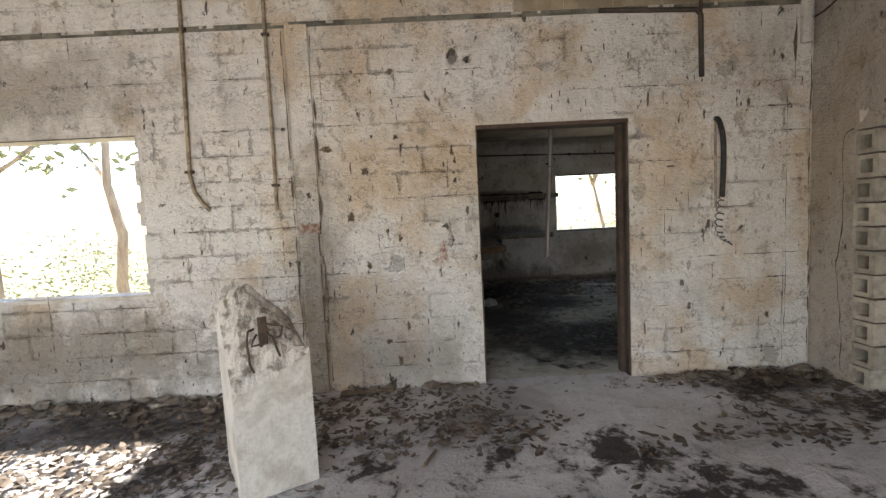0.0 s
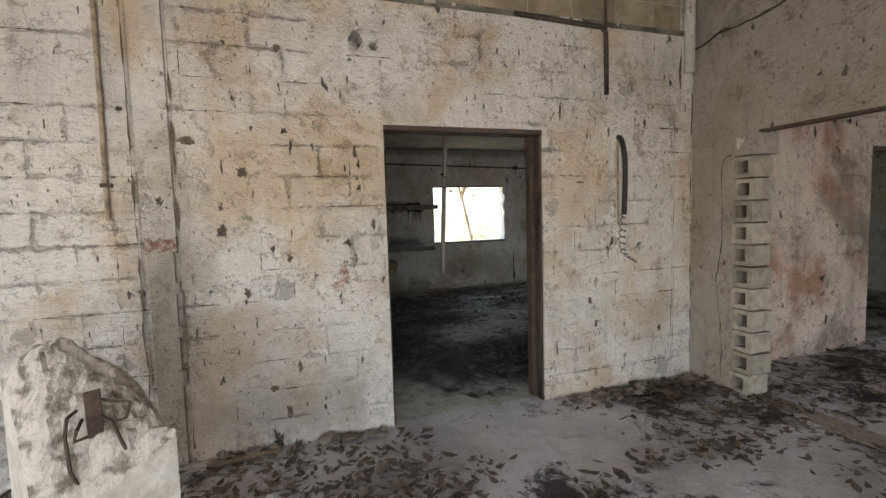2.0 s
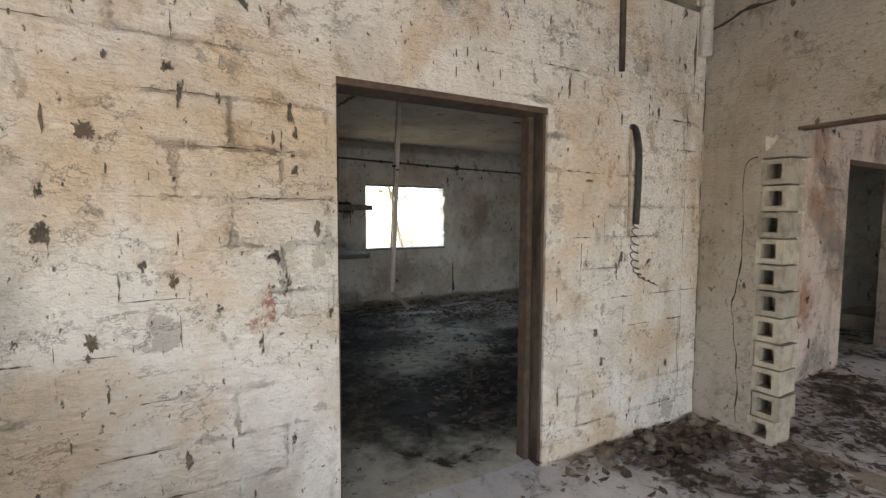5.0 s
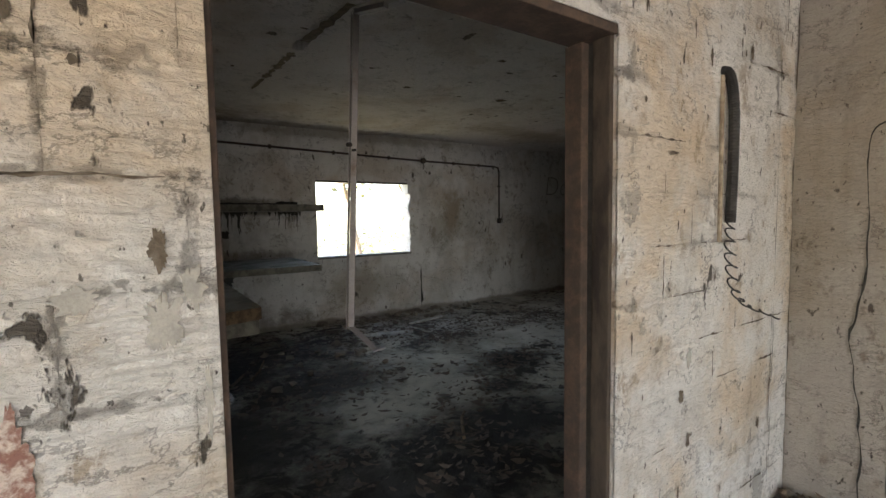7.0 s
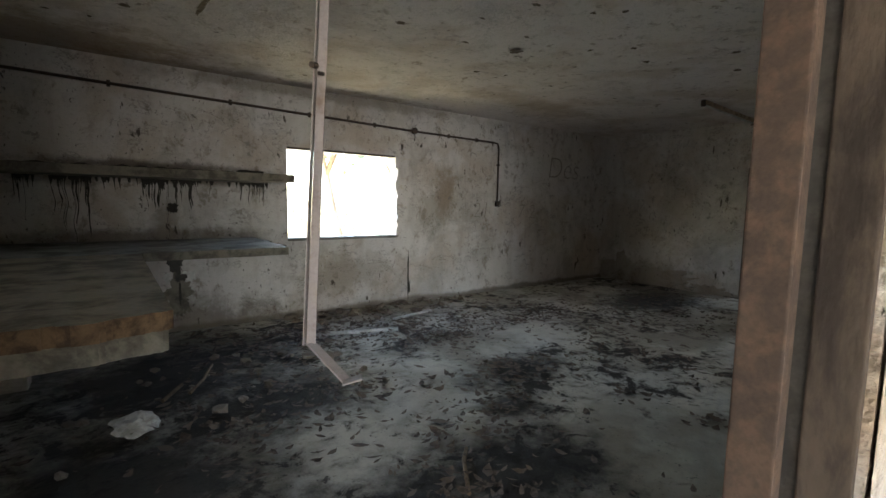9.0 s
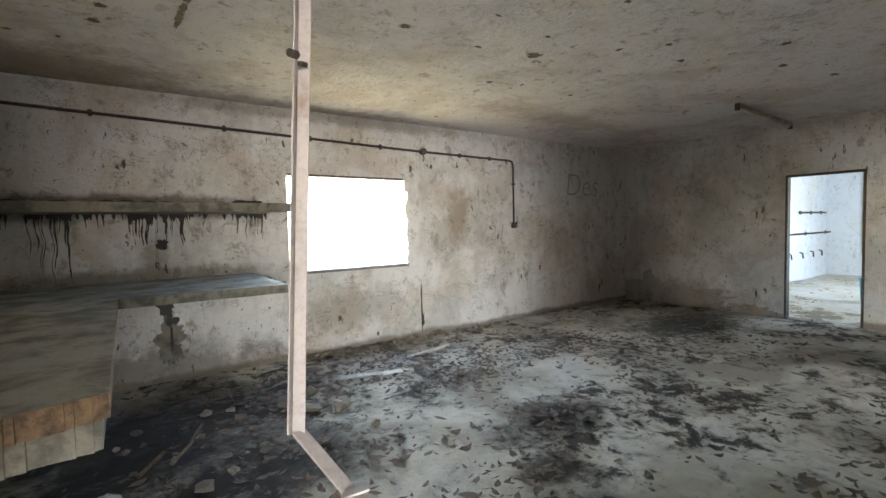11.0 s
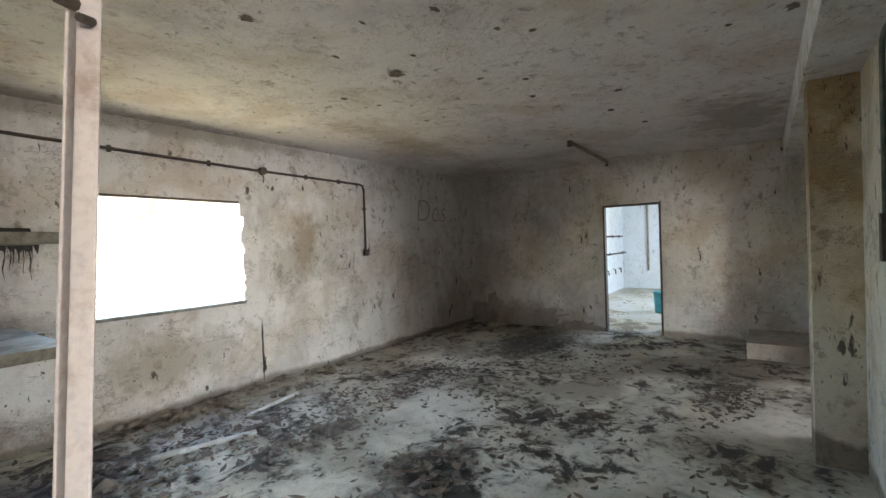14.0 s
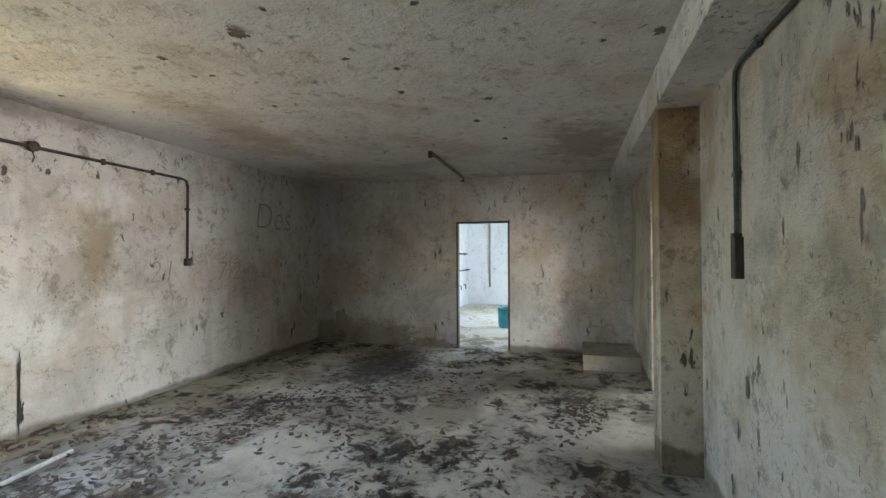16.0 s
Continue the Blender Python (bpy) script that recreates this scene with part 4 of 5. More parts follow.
part("flange", bar(b + Vector((-0.017, 0.030, 0)), a + Vector((-0.017, 0.030, 0)), 0.006, 0.038, (0.8, -0.6, 0)), POST_PAINT, post)
part("foot", bar(b + Vector((0, 0.0, 0.012)), (2.26, 5.655, 0.775), 0.045, 0.008, (1, 0.3, 0)), POST_PAINT, post, "bent flat foot of the post")
part("foot_plate", bar((2.235, 5.66, 0.78), (2.30, 5.625, 0.80), 0.045, 0.008, (0.2, 1, 0)), POST_PAINT, post)
part("head_bracket", bar(a, (2.42, 5.75, CEIL - 0.03), 0.045, 0.03, (1, 0.5, 0)), POST_PAINT, post, "bent bracket under the ceiling")
part("bolt", tube([(2.262, 5.895, 1.965), (2.238, 5.88, 1.96)], 0.008, 8), DARK_STEEL, post)
part("hook", tube([(2.245, 5.925, 2.00), (2.218, 5.905, 1.995)], 0.013, 8), DARK_STEEL, post)

# chase cut in the ceiling
CHASE = simple("raw_chase_mortar", (0.24, 0.19, 0.14), (0.11, 0.08, 0.055), 16, 0.95, bump=0.9)
bm = bmesh.new()
prev = None
for k in range(40):
    f = k / 39
    x, y = 2.262 - 0.056 * f, 5.88 + 0.72 * f
    w = 0.026 + 0.020 * noise.noise(Vector((0, y * 11, 3))) + 0.010 * f
    j = 0.008 * noise.noise(Vector((3, y * 8, 1)))
    row = (bm.verts.new((x + j - w, y, CEIL - 0.010)), bm.verts.new((x + j + w, y, CEIL - 0.010)))
    if prev:
        bm.faces.new((prev[0], prev[1], row[1], row[0]))
    prev = row
chase = tagged(put("ceiling_chase", bm, CHASE), "broken chase cut into the ceiling plaster", "chase", kind="structure")
tagged(put("ceiling_patch", bar((2.32, 5.93, CEIL - 0.004), (2.62, 5.35, CEIL - 0.004), 0.08, 0.006, (1, 0.5, 0)), CONCRETE), "grey cement patch on the ceiling", "patch", kind="structure")

for k, (f, rx, ry) in enumerate([(0.06, 0.03, 0.05), (0.16, 0.034, 0.07), (0.27, 0.028, 0.06), (0.36, 0.042, 0.055), (0.47, 0.02, 0.07), (0.60, 0.032, 0.08), (0.74, 0.022, 0.07), (0.88, 0.026, 0.09), (0.98, 0.014, 0.08)]):
    blot("chase_pit", chase, CHASE, "z", CEIL - 0.0102 - 0.0001 * k, 2.196 - 0.055 * f, 6.84 + 1.17 * f, rx, ry, k + 20, "brown pit of the broken chase")

# flaked pits of the ceiling
rng = random.Random(12)
PIT = simple("bare_brown_pit", (0.10, 0.075, 0.05), (0.20, 0.16, 0.12), 30, 0.95)
pits = [(4.55, 7.15, 0.07, 0.05), (3.154, 5.906, 0.025, 0.07), (3.408, 7.233, 0.04, 0.03), (1.972, 6.579, 0.035, 0.03), (1.284, 7.418, 0.035, 0.03), (1.744, 7.932, 0.04, 0.03), (1.705, 8.197, 0.045, 0.03), (4.027, 5.606, 0.03, 0.03),
        (3.7, 6.17, 0.04, 0.025), (4.381, 6.218, 0.022, 0.02), (6.04, 5.95, 0.04, 0.03), (5.70, 6.585, 0.035, 0.03), (6.62, 6.17, 0.045, 0.03), (4.685, 7.855, 0.035, 0.03), (5.03, 6.72, 0.02, 0.03), (5.27, 6.45, 0.03, 0.02), (5.2, 4.80, 0.05, 0.035), (7.35, 6.0, 0.05, 0.03)]
pits += [(rng.uniform(1, 9.4), rng.uniform(5, 9.4), rng.uniform(0.012, 0.035), rng.uniform(0.010, 0.025)) for _ in range(40)]
for k, (x, y, rx, ry) in enumerate(pits):
    blot("pit", ceiling, PIT, "z", CEIL - 0.0095 - 0.00004 * k, x, y, rx, ry, k, "brown pit where the plaster has flaked")

# fluorescent batten, half fallen
batten = empty("fluorescent_batten", "old fluorescent batten hanging askew from the ceiling", "lamp")
part("body", bar((7.72, 6.98, CEIL - 0.03), (9.0, 6.88, CEIL - 0.13), 0.06, 0.045, (0, 1, 0)), CONDUIT, batten)
part("tube", tube([(7.76, 6.975, CEIL - 0.07), (8.96, 6.88, CEIL - 0.165)], 0.014, 8), WHITE_TUBE, batten, "dusty white tube", True)
part("end_cap", box((7.70, 6.955, CEIL - 0.085), (7.735, 7.005, CEIL - 0.004), 0.004), DARK_STEEL, batten)
part("end_cap", box((8.985, 6.855, CEIL - 0.19), (9.02, 6.905, CEIL - 0.11), 0.004), DARK_STEEL, batten)


# writing on the wall
def writing(text, x, z, size, weight):
    data = bpy.data.curves.new("writing", "FONT")
    data.body, data.size, data.offset, data.shear = text, size, weight, 0.15
    temp = bpy.data.objects.new("writing", data)
    me = bpy.data.meshes.new_from_object(temp)
    bpy.data.objects.remove(temp)
    me.materials.clear()
    me.materials.append(CRAYON)
    ob = new("writing", me)
    ob.matrix_world = pose(x, FAR - 0.008, z, 90, 0, 0)
    ob.parent = wall_back
    return tagged(ob, "faint charcoal writing on the plaster")


writing("Des", 7.98, 1.95, 0.56, -0.012)
writing("21", 6.25, 1.24, 0.36, -0.008)
writing("7 2", 7.25, 1.22, 0.36, -0.008)

# plinth in the far corner
tagged(put("plinth", slab("z", 0.20, 0.0, spread(8.75, EAST2, 0.08), spread(4.45, 5.17, 0.06), lambda u, w: False, 0.012), CEMENT), "low worn concrete plinth in the corner", "plinth")


# ---------------- end room ----------------
bucket = empty("bucket", "teal plastic bucket standing on the dusty floor", "bucket")
bm = bmesh.new()
prof = [(0.0, 0.0), (0.15, 0.0), (0.165, 0.03), (0.185, 0.40), (0.20, 0.405), (0.20, 0.43), (0.18, 0.43), (0.155, 0.05), (0.0, 0.04)]
rings = [[bm.verts.new((12.15 + r * math.cos(k * math.tau / 24), 6.68 + r * math.sin(k * math.tau / 24), z)) for k in range(24)] for r, z in prof[1:-1]]
for p, q in zip(rings, rings[1:]):
    for k in range(24):
        bm.faces.new((p[k], p[(k + 1) % 24], q[(k + 1) % 24], q[k]))
bm.faces.new(rings[0])
bm.faces.new(rings[-1])
part("pail", bm, TEAL, bucket)
part("handle", tube([(12.15 + 0.2 * math.cos(a), 6.68 - 0.2 * abs(math.sin(a)) - 0.01, 0.40 - 0.12 * math.sin(a)) for a in [math.pi * k / 12 for k in range(13)]], 0.005, 6), DARK_STEEL, bucket)
conduit("conduit", [(16.77, 7.85, CEIL), (16.77, 7.85, 0.55)], 0.03, CONDUIT, "grey vertical pipe on the end wall")
for z, x0, x1 in ((1.60, 14.6, 16.4), (1.10, 13.6, 16.75)):
    conduit("pipe_rail", [(x0, 8.50, z), (x1, 8.50, z)], 0.022, DARK_STEEL, "dark pipe rail bracketed to the white wall", [(x, 8.54, z, "h") for x in (x0 + 0.2, (x0 + x1) / 2, x1 - 0.2)])
for x in (14.2, 14.9, 15.6, 16.2):
    tagged(put("wall_hook", tube([(x, 8.57, 0.66), (x, 8.51, 0.64), (x, 8.50, 0.52)], 0.016, 6), DARK_STEEL), "small dark hook fixed to the white wall", "hook", "hooks on the wall")
rng = random.Random(71)
bm = bmesh.new()
for _ in range(45):
    leaf_cloud(bm, (rng.uniform(9.9, 16.5), rng.uniform(5, 8.4), 0.012), (0.1, 0.1, 0.002), 4, 0.018, rng)
tagged(put("straw_litter", bm, STICK), "thin straw and dust litter on the floor", "litter", kind="stuff")


# ---------------- litter ----------------
def litter(name, clusters, scatter, seed, label, size=(0.018, 0.05)):
    """Curled dry leaves and flakes: clusters are (x, y, reach x, reach y, count); scatter is (x0, x1, y0, y1, count)."""
    rng = random.Random(seed)
    verts, faces = [], []

    def leaf(x, y, h):
        a, ln = rng.uniform(0, math.tau), rng.uniform(*size) * (1.4 if rng.random() < 0.15 else 1)
        w, curl, tip = ln * rng.uniform(0.25, 0.5), ln * rng.uniform(0.05, 0.5), rng.uniform(-0.5, 0.5)
        c, s = math.cos(a), math.sin(a)
        i = len(verts)
        for u, v, z in ((-ln, 0, curl), (-ln * 0.2, -w, 0.1 * curl), (-ln * 0.2, w, curl * 0.7), (ln * 0.4, -w * 0.8, 0.0), (ln * 0.4, w * 0.8, curl * 0.5), (ln, tip * w, curl)):
            verts.append((x + u * c - v * s, y + u * s + v * c, h + z))
        faces.extend(((i, i + 1, i + 2), (i + 1, i + 3, i + 4, i + 2), (i + 3, i + 5, i + 4)))

    for x, y, sx, sy, n in clusters:
        for _ in range(n):
            leaf(rng.gauss(x, sx), rng.gauss(y, sy), rng.uniform(0.004, 0.035))
    x0, x1, y0, y1, n = scatter
    made = 0
    while made < n:
        x, y = rng.uniform(x0, x1), rng.uniform(y0, y1)
        if noise.noise(Vector((x * 1.3, y * 1.3, seed))) + 0.7 * noise.noise(Vector((x * 4, y * 4, seed))) > rng.uniform(-0.1, 0.7):
            heap = rng.choice((1, 2, 5, 9, 14))
            reach = 0.02 + 0.006 * heap
            for _ in range(heap):
                leaf(x + rng.gauss(0, reach * 1.3), y + rng.gauss(0, reach * 0.8), rng.uniform(0.004, 0.014 + 0.002 * heap))
            made += heap
    me = bpy.data.meshes.new(name)
    me.from_pydata(verts, [], faces)
    me.materials.append(LEAF_DRY)
    return tagged(new(name, me), label, "litter", kind="stuff")


litter("leaf_litter", [(3.9, 8.75, 0.5, 0.3, 420), (4.5, 8.05, 0.28, 0.12, 190), (4.9, 8.5, 0.4, 0.2, 220), (5.75, 8.05, 0.35, 0.12, 210), (6.3, 8.4, 0.4, 0.2, 160), (7.05, 5.3, 0.35, 0.12, 260), (6.6, 7.2, 0.7, 0.3, 220), (8.0, 7.6, 0.6, 0.4, 200),
                       (2.7, 8.3, 0.5, 0.5, 260), (2.3, 7.2, 0.4, 0.4, 200), (3.6, 6.3, 0.3, 0.2, 160), (4.4, 6.85, 0.3, 0.15, 150), (3.0, 5.6, 0.3, 0.3, 160)],
       (1.6, 9.6, 4.8, 9.6, 2200), 5, "brown curled dry leaves scattered over the floor")
litter("leaf_litter", [(3.5, 4.05, 0.4, 0.1, 380), (3.8, 3.5, 0.25, 0.25, 260), (0.4, 3.9, 0.5, 0.15, 160), (0.9, 3.4, 0.2, 0.12, 120), (-1.6, 4.0, 0.7, 0.12, 420), (-1.3, 3.3, 0.6, 0.35, 750), (-0.5, 3.6, 0.3, 0.3, 300), (3.2, 3.1, 0.15, 0.1, 70), (5.2, 3.6, 0.6, 0.3, 260)],
       (-3.5, 8.0, 0.5, 4.2, 3300), 9, "dark dry leaves and droppings over the front floor")


def rubble(x0, x1, y, sy, count, seed, label):
    rng = random.Random(seed)
    bm = bmesh.new()
    for _ in range(count):
        s = rng.uniform(0.012, 0.045) * (1.5 if rng.random() < 0.12 else 1)
        made = bmesh.ops.create_icosphere(bm, subdivisions=1, radius=s)["verts"]
        p = Vector((rng.uniform(x0, x1), y - abs(rng.gauss(0, sy)), s * 0.5))
        sq = Vector((rng.uniform(0.7, 1.5), rng.uniform(0.6, 1.2), rng.uniform(0.4, 0.8)))
        for v in made:
            v.co = p + Vector(v.co[i] * sq[i] for i in range(3)) + Vector(rng.uniform(-0.25, 0.25) * s for _ in range(3))
    tagged(put("rubble", bm, STONE_BITS), label, "rubble", kind="stuff")


rubble(-3.4, -0.4, 4.20, 0.14, 170, 1, "broken stones and plaster lumps along the wall")
rubble(0.0, 1.2, 4.21, 0.05, 25, 2, "small plaster crumbs along the wall")
rubble(2.6, 4.0, 4.20, 0.10, 60, 3, "small plaster crumbs along the wall")
rubble(3.3, 6.0, FAR - 0.05, 0.30, 110, 4, "small stones and plaster crumbs under the window")
rubble(1.2, 3.4, 8.6, 0.8, 50, 6, "small stones and plaster crumbs on the floor")

# tubes, sticks, bag
tagged(put("fluorescent_tube", tube([(3.42, 8.68, 0.04), (4.13, 8.46, 0.04)], 0.022, 10), WHITE_TUBE, None, True), "dusty white fluorescent tube lying on the floor", "tube", "fallen tubes")
tagged(put("fluorescent_tube", tube([(4.33, 8.90, 0.03), (4.97, 9.02, 0.035)], 0.016, 10), WHITE_TUBE, None, True), "dusty white fluorescent tube lying on the floor", "tube", "fallen tubes")
for pts, r in (([(1.98, 7.85, 0.015), (2.10, 8.05, 0.03), (2.22, 8.40, 0.02)], 0.012), ([(1.80, 7.80, 0.015), (1.95, 8.05, 0.02)], 0.014), ([(2.95, 5.75, 0.012), (3.10, 5.98, 0.03), (3.20, 6.08, 0.02)], 0.012), ([(0.05, 4.12, 0.02), (0.45, 4.15, 0.03)], 0.018), ([(0.75, 3.0, 0.012), (0.82, 3.15, 0.02)], 0.012)):
    tagged(put("stick", tube(pts, r, 6), STICK), "short dry brown stick lying on the floor", "stick", "fallen sticks")


def crumpled(x, y, size, seed, mat, label):
    bm = bmesh.new()
    for v in bmesh.ops.create_icosphere(bm, subdivisions=3, radius=size)["verts"]:
        n = noise.noise(v.co / size * 1.7 + Vector((seed, 0, 0))) * 0.5 + noise.noise(v.co / size * 4 + Vector((0, seed, 0))) * 0.35
        v.co = Vector((v.co.x * (1 + n) * 1.3, v.co.y * (1 + n), max(v.co.z * (0.6 + n * 0.6), -size * 0.35))) + Vector((x, y, size * 0.36))
    tagged(put("crumpled_bag", bm, mat, None, False), label, "bag")


crumpled(1.62, 7.45, 0.10, 3, WHITE_TUBE, "crumpled dirty white plastic bag on the floor")
crumpled(0.42, 3.62, 0.035, 5, WHITE_TUBE, "crumpled scrap of white plastic on the floor")
crumpled(1.45, 9.3, 0.05, 7, TEAL, "crumpled green plastic scrap under the counter")


# ---------------- pieces of walls ----------------
# hollow blocks at the broken end of the cross wall
def hollow_block(y0, z0, z1, deep):
    """One block with a square hollow in its side."""
    bm = bmesh.new()
    x0, x1, y1 = EAST1 - 0.004, EAST1 + 0.215, y0 + 0.17
    ha, hb, za, zb = y0 + 0.046, y0 + 0.140, z0 + 0.034, z1 - 0.032
    out = [bm.verts.new((x0, y, z)) for y, z in ((y0, z0), (y1, z0), (y1, z1), (y0, z1))]
    hole = [bm.verts.new((x0, y, z)) for y, z in ((ha, za), (hb, za), (hb, zb), (ha, zb))]
    deep_ring = [bm.verts.new((x0 + deep, y, z)) for y, z in ((ha - 0.026, za - 0.022), (hb + 0.018, za - 0.022), (hb + 0.018, zb + 0.022), (ha - 0.026, zb + 0.022))]
    back = [bm.verts.new((x1, y, z)) for y, z in ((y0 + 0.004, z0 + 0.003), (y1, z0), (y1, z1), (y0 + 0.004, z1 - 0.003))]
    for k in range(4):
        n = (k + 1) % 4
        bm.faces.new((out[k], out[n], hole[n], hole[k]))
        bm.faces.new((hole[k], hole[n], deep_ring[n], deep_ring[k]))
        bm.faces.new((out[k], out[n], back[n], back[k]))
    bm.faces.new(deep_ring)
    bm.faces.new(back)
    return bm


rng = random.Random(4)
for k in range(11):
    z0 = 0.005 + k * 0.1765
    y0 = 3.665 + rng.uniform(-0.018, 0.018) + (0.02 if k in (0, 4) else 0)
    part("block", hollow_block(y0, z0 + 0.004, z0 + 0.168, 0.19), BLOCK, wall_east)
part("rough_fill", slab("x", EAST1 + 0.004, EAST1 + 0.21, spread(3.64, 3.84, 0.025), spread(1.955, 2.125, 0.02), lambda u, w: u < 3.66 + abs(rough(w, 15, 0.05, 3)), 0.02), BROKEN, wall_east)
part("mortar", box((EAST1 + 0.197, 3.70, 0.0), (EAST1 + 0.21, 3.825, 1.955)), CEMENT, wall_east)

# painted blocks of the wall between the rooms
HOLES = [(X0 - 0.0, X1 + 0.0, -1, ZT), (HOLE[0] - 0.05, HOLE[0] + 0.05, HOLE[1] - 0.075, HOLE[1] + 0.075), (HOLE_B[0] - 0.04, HOLE_B[0] + 0.04, HOLE_B[1] - 0.04, HOLE_B[1] + 0.04), (-0.27, -0.07, -1, 9)]


def minus(rect, cut):
    a, b, c, d = rect
    p, q, r, s = max(a, cut[0]), min(b, cut[1]), max(c, cut[2]), min(d, cut[3])
    if p >= q or r >= s:
        return [rect]
    return [t for t in ((a, p, c, d), (q, b, c, d), (p, q, c, r), (p, q, s, d)) if t[1] - t[0] > 0.015 and t[3] - t[2] > 0.015]


def block_mesh(w, h, cache={}):
    key = (round(w, 3), round(h, 3))
    if key not in cache:
        e, k = 0.0012, 0.0012
        v = [(0, k, 0), (w, k, 0), (w, k, h), (0, k, h), (e, 0, e), (w - e, 0, e), (w - e, 0, h - e), (e, 0, h - e)]
        me = bpy.data.meshes.new("block")
        me.from_pydata(v, [], [(4, 5, 6, 7), (0, 1, 5, 4), (1, 2, 6, 5), (2, 3, 7, 6), (3, 0, 4, 7)])
        me.materials.append(LIMEWASH)
        cache[key] = me
    return cache[key]


def tan_mesh(w, h):
    me = block_mesh(w, h).copy()
    me.materials[0] = TAN_BLOCK
    return me


rng = random.Random(6)
for course in range(16):
    z0 = course * 0.2035
    z1 = min(z0 + 0.2034, 3.03)
    if z1 - z0 < 0.05:
        continue
    jag = W1[1] + rng.uniform(-0.005, 0.055)
    x = -3.4 + (0.2 if course % 2 else 0.0)
    while x < 4.03:
        rects = [(x, min(x + 0.3999, 4.03), z0, z1)]
        for cut in HOLES + [(W1[0], jag, W1[2], W1[3])]:
            rects = [t for r in rects for t in minus(r, cut)]
        for a, b, c, d in rects:
            ob = new("block", block_mesh(b - a, d - c))
            ob.location = (a, NORTH - 0.0085 + rng.uniform(-0.0012, 0.0012), c)
            ob.parent = wall_north
        x += 0.40
# bare tan blocks over the edge of the plaster
for course in range(3):
    z0 = 3.075 + course * 0.205
    x = 1.60 + (0.2 if course % 2 else 0.0)
    while x < 3.85:
        w = min(0.395, 3.88 - x)
        ob = new("block", tan_mesh(w, 0.198))
        ob.location = (x, NORTH - 0.009, z0)
        ob.parent = wall_north
        x += 0.40
for course in range(3):
    z0 = 3.075 + course * 0.205
    x = -3.4 + (0.2 if course % 2 else 0.0)
    while x < 1.55:
        ob = new("block", block_mesh(min(0.397, 1.59 - x), 0.198))
        ob.location = (x, NORTH - 0.009, z0)
        ob.parent = wall_north
        x += 0.40
part("plaster_edge", slab("y", NORTH - 0.006, NORTH + 0.01, spread(-3.4, 4.03, 0.03), spread(3.03, 3.075, 0.012), lambda u, w: w > 3.07 + rough(u, 6, 0.03, 1), 0.01), MOULD, wall_north, "dark strip along the top edge of the plaster")


# open joints and cracks between the painted blocks
def joint_cracks(seed, count):
    rng = random.Random(seed)
    bm = bmesh.new()
    y = NORTH - 0.0125
    for k in range(count):
        course = rng.randrange(1, 15)
        x = -3.2 + 0.2 * (course % 2) + 0.4 * rng.randrange(0, 18)
        z = course * 0.2035
        flat = rng.random() < 0.55
        ln = rng.uniform(0.06, 0.36) if flat else rng.uniform(0.05, 0.19)
        off = rng.uniform(0, 0.2) if flat else 0
        if DOOR[0] - 0.05 < x + off + (ln if flat else 0) and x + off < DOOR[1] + 0.02 and z - 0.05 < DOOR[2]:
            continue
        if x < W1[1] + 0.1 and W1[2] - 0.05 < z < W1[3] + 0.2:
            continue
        if x + off + ln > 4.02:
            continue
        n = max(4, int(ln / 0.012))
        prev = None
        for i in range(n + 1):
            f = i / n
            w = (0.0014 + 0.0095 * max(0, noise.noise(Vector((k * 3.1, f * ln * 30, 1))))) * math.sin(math.pi * min(1, f + 0.02)) ** 0.5
            j = 0.005 * noise.noise(Vector((k * 1.7, f * ln * 22, 4)))
            a, b_ = ((x + off + f * ln, z + j - w), (x + off + f * ln, z + j + w)) if flat else ((x + j - w, z + f * ln), (x + j + w, z + f * ln))
            row = (bm.verts.new((a[0], y, a[1])), bm.verts.new((b_[0], y, b_[1])))
            if prev:
                bm.faces.new((prev[0], prev[1], row[1], row[0]))
            prev = row
    for _ in range(110):
        x, z = rng.uniform(-3.3, 3.95), rng.uniform(0.1, 2.95)
        if (DOOR[0] - 0.06 < x < DOOR[1] + 0.06 and z < DOOR[2] + 0.06) or (x < W1[1] + 0.1 and W1[2] - 0.08 < z < W1[3] + 0.08) or -0.3 < x < -0.05:
            continue
        rx, rz = rng.uniform(0.003, 0.007), rng.uniform(0.006, 0.03)
        ring = []
        for q in range(14):
            a = q / 14 * math.tau
            r = 1 + 0.5 * noise.noise(Vector((math.cos(a) * 1.5, math.sin(a) * 1.5, x * 9)))
            ring.append(bm.verts.new((x + rx * r * math.cos(a) + 0.2 * rz * math.sin(a) * (rng.random() - 0.5), y - 0.0006, z + rz * r * math.sin(a))))
        bm.faces.new(ring)
    return tagged(put("joint_cracks", bm, PIT, wall_north), "dark open joints and chisel marks in the wall", kind="stuff")


joint_cracks(14, 190)


def upright_crack(x, y, z0, z1, width, seed, along_y=False):
    """A jagged dark crack running up a wall."""
    bm = bmesh.new()
    prev = None
    n = int((z1 - z0) / 0.02)
    for i in range(n + 1):
        z = z0 + (z1 - z0) * i / n
        w = width * max(0.08, 0.35 + 1.5 * noise.noise(Vector((seed, z * 6, 1))))
        j = 0.012 * noise.noise(Vector((seed, z * 4, 7))) + 0.005 * noise.noise(Vector((seed, z * 17, 2)))
        row = [bm.verts.new((x + j + d * w, y, z)) for d in (-1, 1)]
        if prev:
            bm.faces.new((prev[0], prev[1], row[1], row[0]))
        prev = row
    return tagged(put("crack", bm, PIT, wall_north), "jagged dark crack in the plaster")


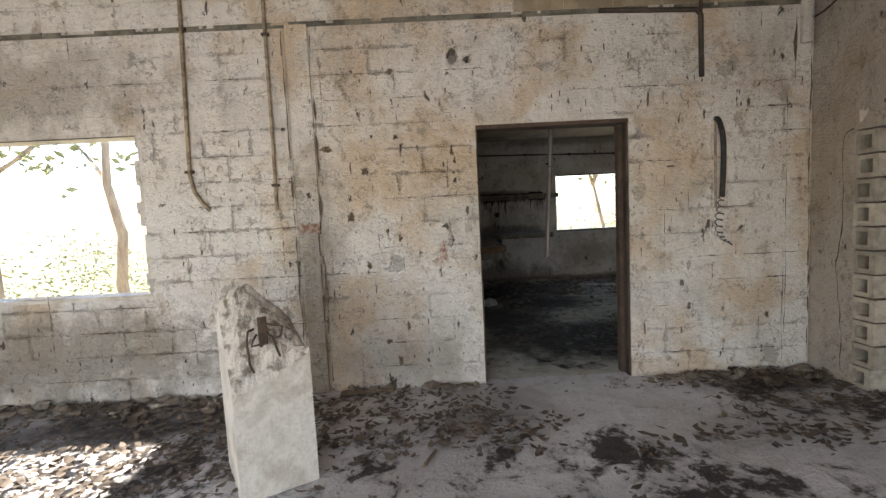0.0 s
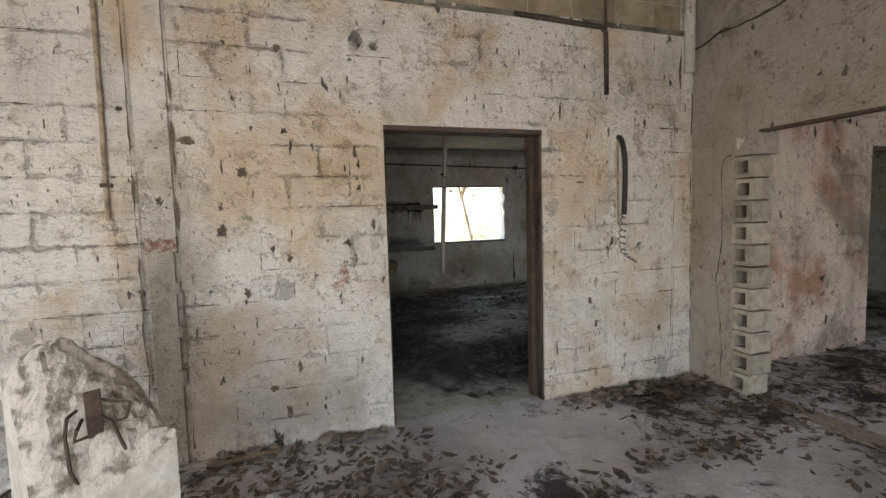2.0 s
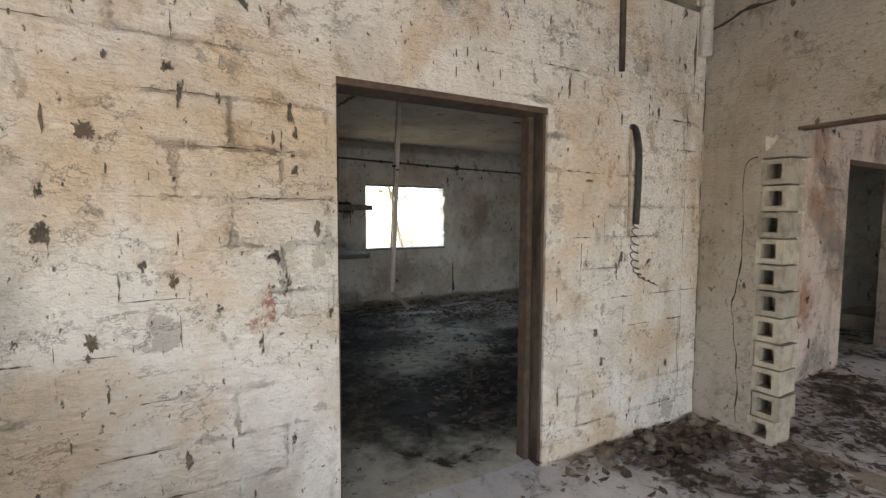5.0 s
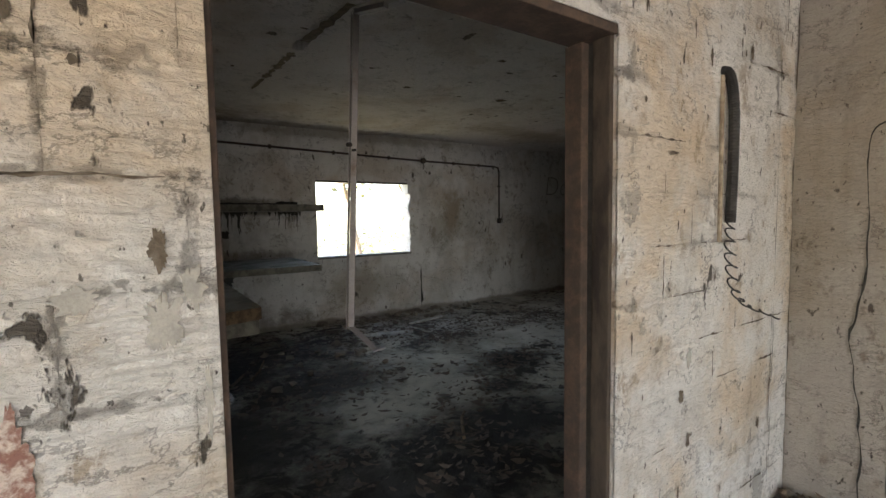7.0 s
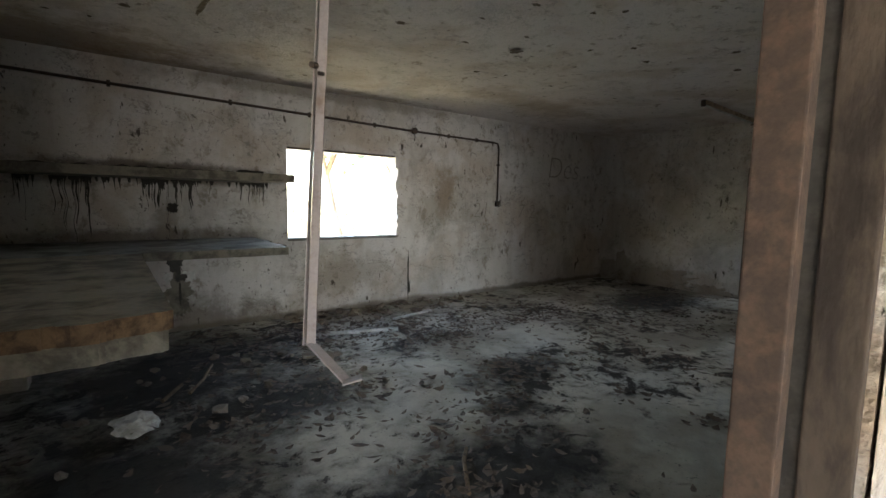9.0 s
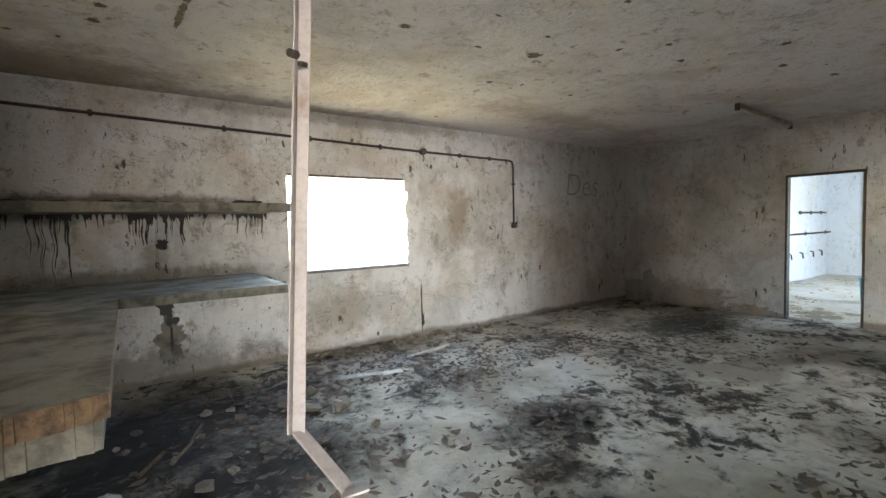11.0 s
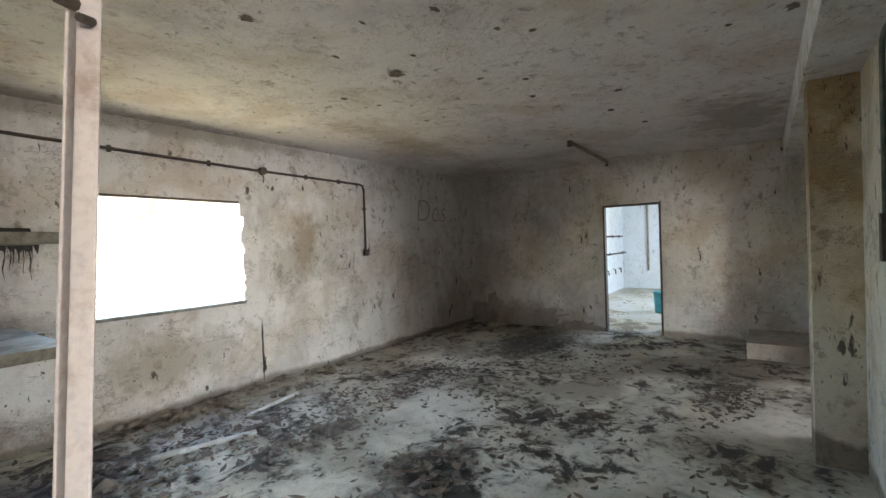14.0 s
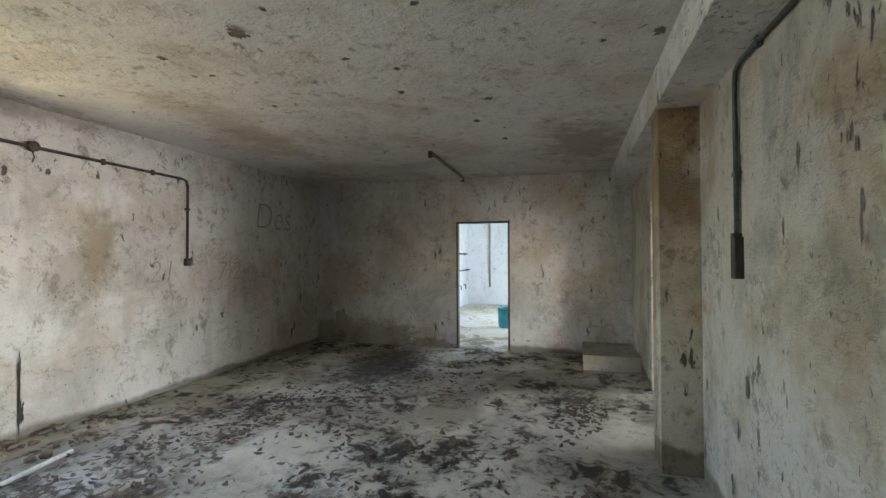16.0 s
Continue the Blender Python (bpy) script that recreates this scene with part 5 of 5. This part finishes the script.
for k, (x, z0, z1, w) in enumerate([(-0.285, 0.1, 3.0, 0.011), (-0.06, 0.1, 3.0, 0.012), (4.015, 0.1, 2.85, 0.010), (3.82, 0.3, 2.3, 0.004), (3.80, 0.1, 1.1, 0.004), (3.88, 2.45, 3.0, 0.010)]):
    upright_crack(x, NORTH - 0.026 if k < 2 else NORTH - 0.014, z0, z1, w, 3.3 * k + 1)

MARKS = [(2.67, 2.33, 0.010, 0.06), (3.13, 2.19, 0.010, 0.035), (3.50, 2.28, 0.013, 0.03), (2.51, 2.69, 0.006, 0.03), (2.90, 2.70, 0.006, 0.02), (0.57, 2.65, 0.03, 0.02), (1.01, 2.48, 0.006, 0.03), (0.53, 0.25, 0.02, 0.045),
         (0.61, 0.54, 0.012, 0.035), (0.44, 0.42, 0.025, 0.02), (2.85, 1.78, 0.035, 0.008), (2.94, 0.80, 0.018, 0.025), (3.67, 0.49, 0.016, 0.035), (3.0, 0.60, 0.016, 0.03), (1.15, 1.50, 0.013, 0.03), (0.58, 1.29, 0.015, 0.03),
         (0.31, 1.08, 0.02, 0.03), (0.32, 1.86, 0.03, 0.035), (0.01, 2.05, 0.05, 0.02), (2.62, 0.42, 0.008, 0.05)]
for k, (x, z, rx, rz) in enumerate(MARKS):
    blot("chip", wall_north, PIT, "y", NORTH - 0.0135 - 0.0001 * k, x, z, rx, rz, k + 0.5, "dark chip knocked out of the plaster")
RED_MARK = simple("faded_red_paint", (0.26, 0.13, 0.10), (0.58, 0.48, 0.41), 40, 0.95, lo=0.4, hi=0.6)
blot("paint_mark", wall_north, RED_MARK, "y", NORTH - 0.0132, 0.93, 1.16, 0.025, 0.09, 4, "faded red paint mark")
blot("paint_mark", wall_north, RED_MARK, "y", NORTH - 0.0133, 0.88, 1.08, 0.035, 0.03, 6, "faded red paint mark")
GREY_CHIP = simple("grey_bare_patch", (0.46, 0.425, 0.37), (0.33, 0.31, 0.27), 25, 0.95)
for k, (x, z, rx, rz) in enumerate([(1.03, 1.42, 0.028, 0.02), (1.15, 1.36, 0.03, 0.05), (1.20, 1.42, 0.02, 0.04), (1.222, 1.2, 0.008, 0.06), (3.0, 0.95, 0.02, 0.04), (-0.6, 0.7, 0.1, 0.06), (-1.0, 0.5, 0.1, 0.05)]):
    blot("bare_patch", wall_north, GREY_CHIP, "y", NORTH - 0.0122 - 0.0001 * k, x, z, rx, rz, k + 2.5, "grey patch where the paint has flaked off")
for k, (x, z, rx, rz) in enumerate([(4.425, 1.916, 0.011, 0.055), (4.56, 1.634, 0.012, 0.045), (5.003, 0.86, 0.02, 0.055), (5.73, 0.67, 0.018, 0.05), (5.244, 0.251, 0.02, 0.06), (3.85, 1.129, 0.022, 0.034), (3.69, 1.165, 0.026, 0.03), (3.845, 1.573, 0.012, 0.015),
                                    (4.04, 1.868, 0.008, 0.03), (5.136, 0.587, 0.014, 0.05), (3.70, 1.64, 0.01, 0.012), (4.6, 0.584, 0.012, 0.02)]):
    blot("chip", wall_north, PIT, "y", BACK + 0.006 + 0.0002 * k, x, z, rx, rz, k + 9.5, "dark chip knocked out of the plaster")
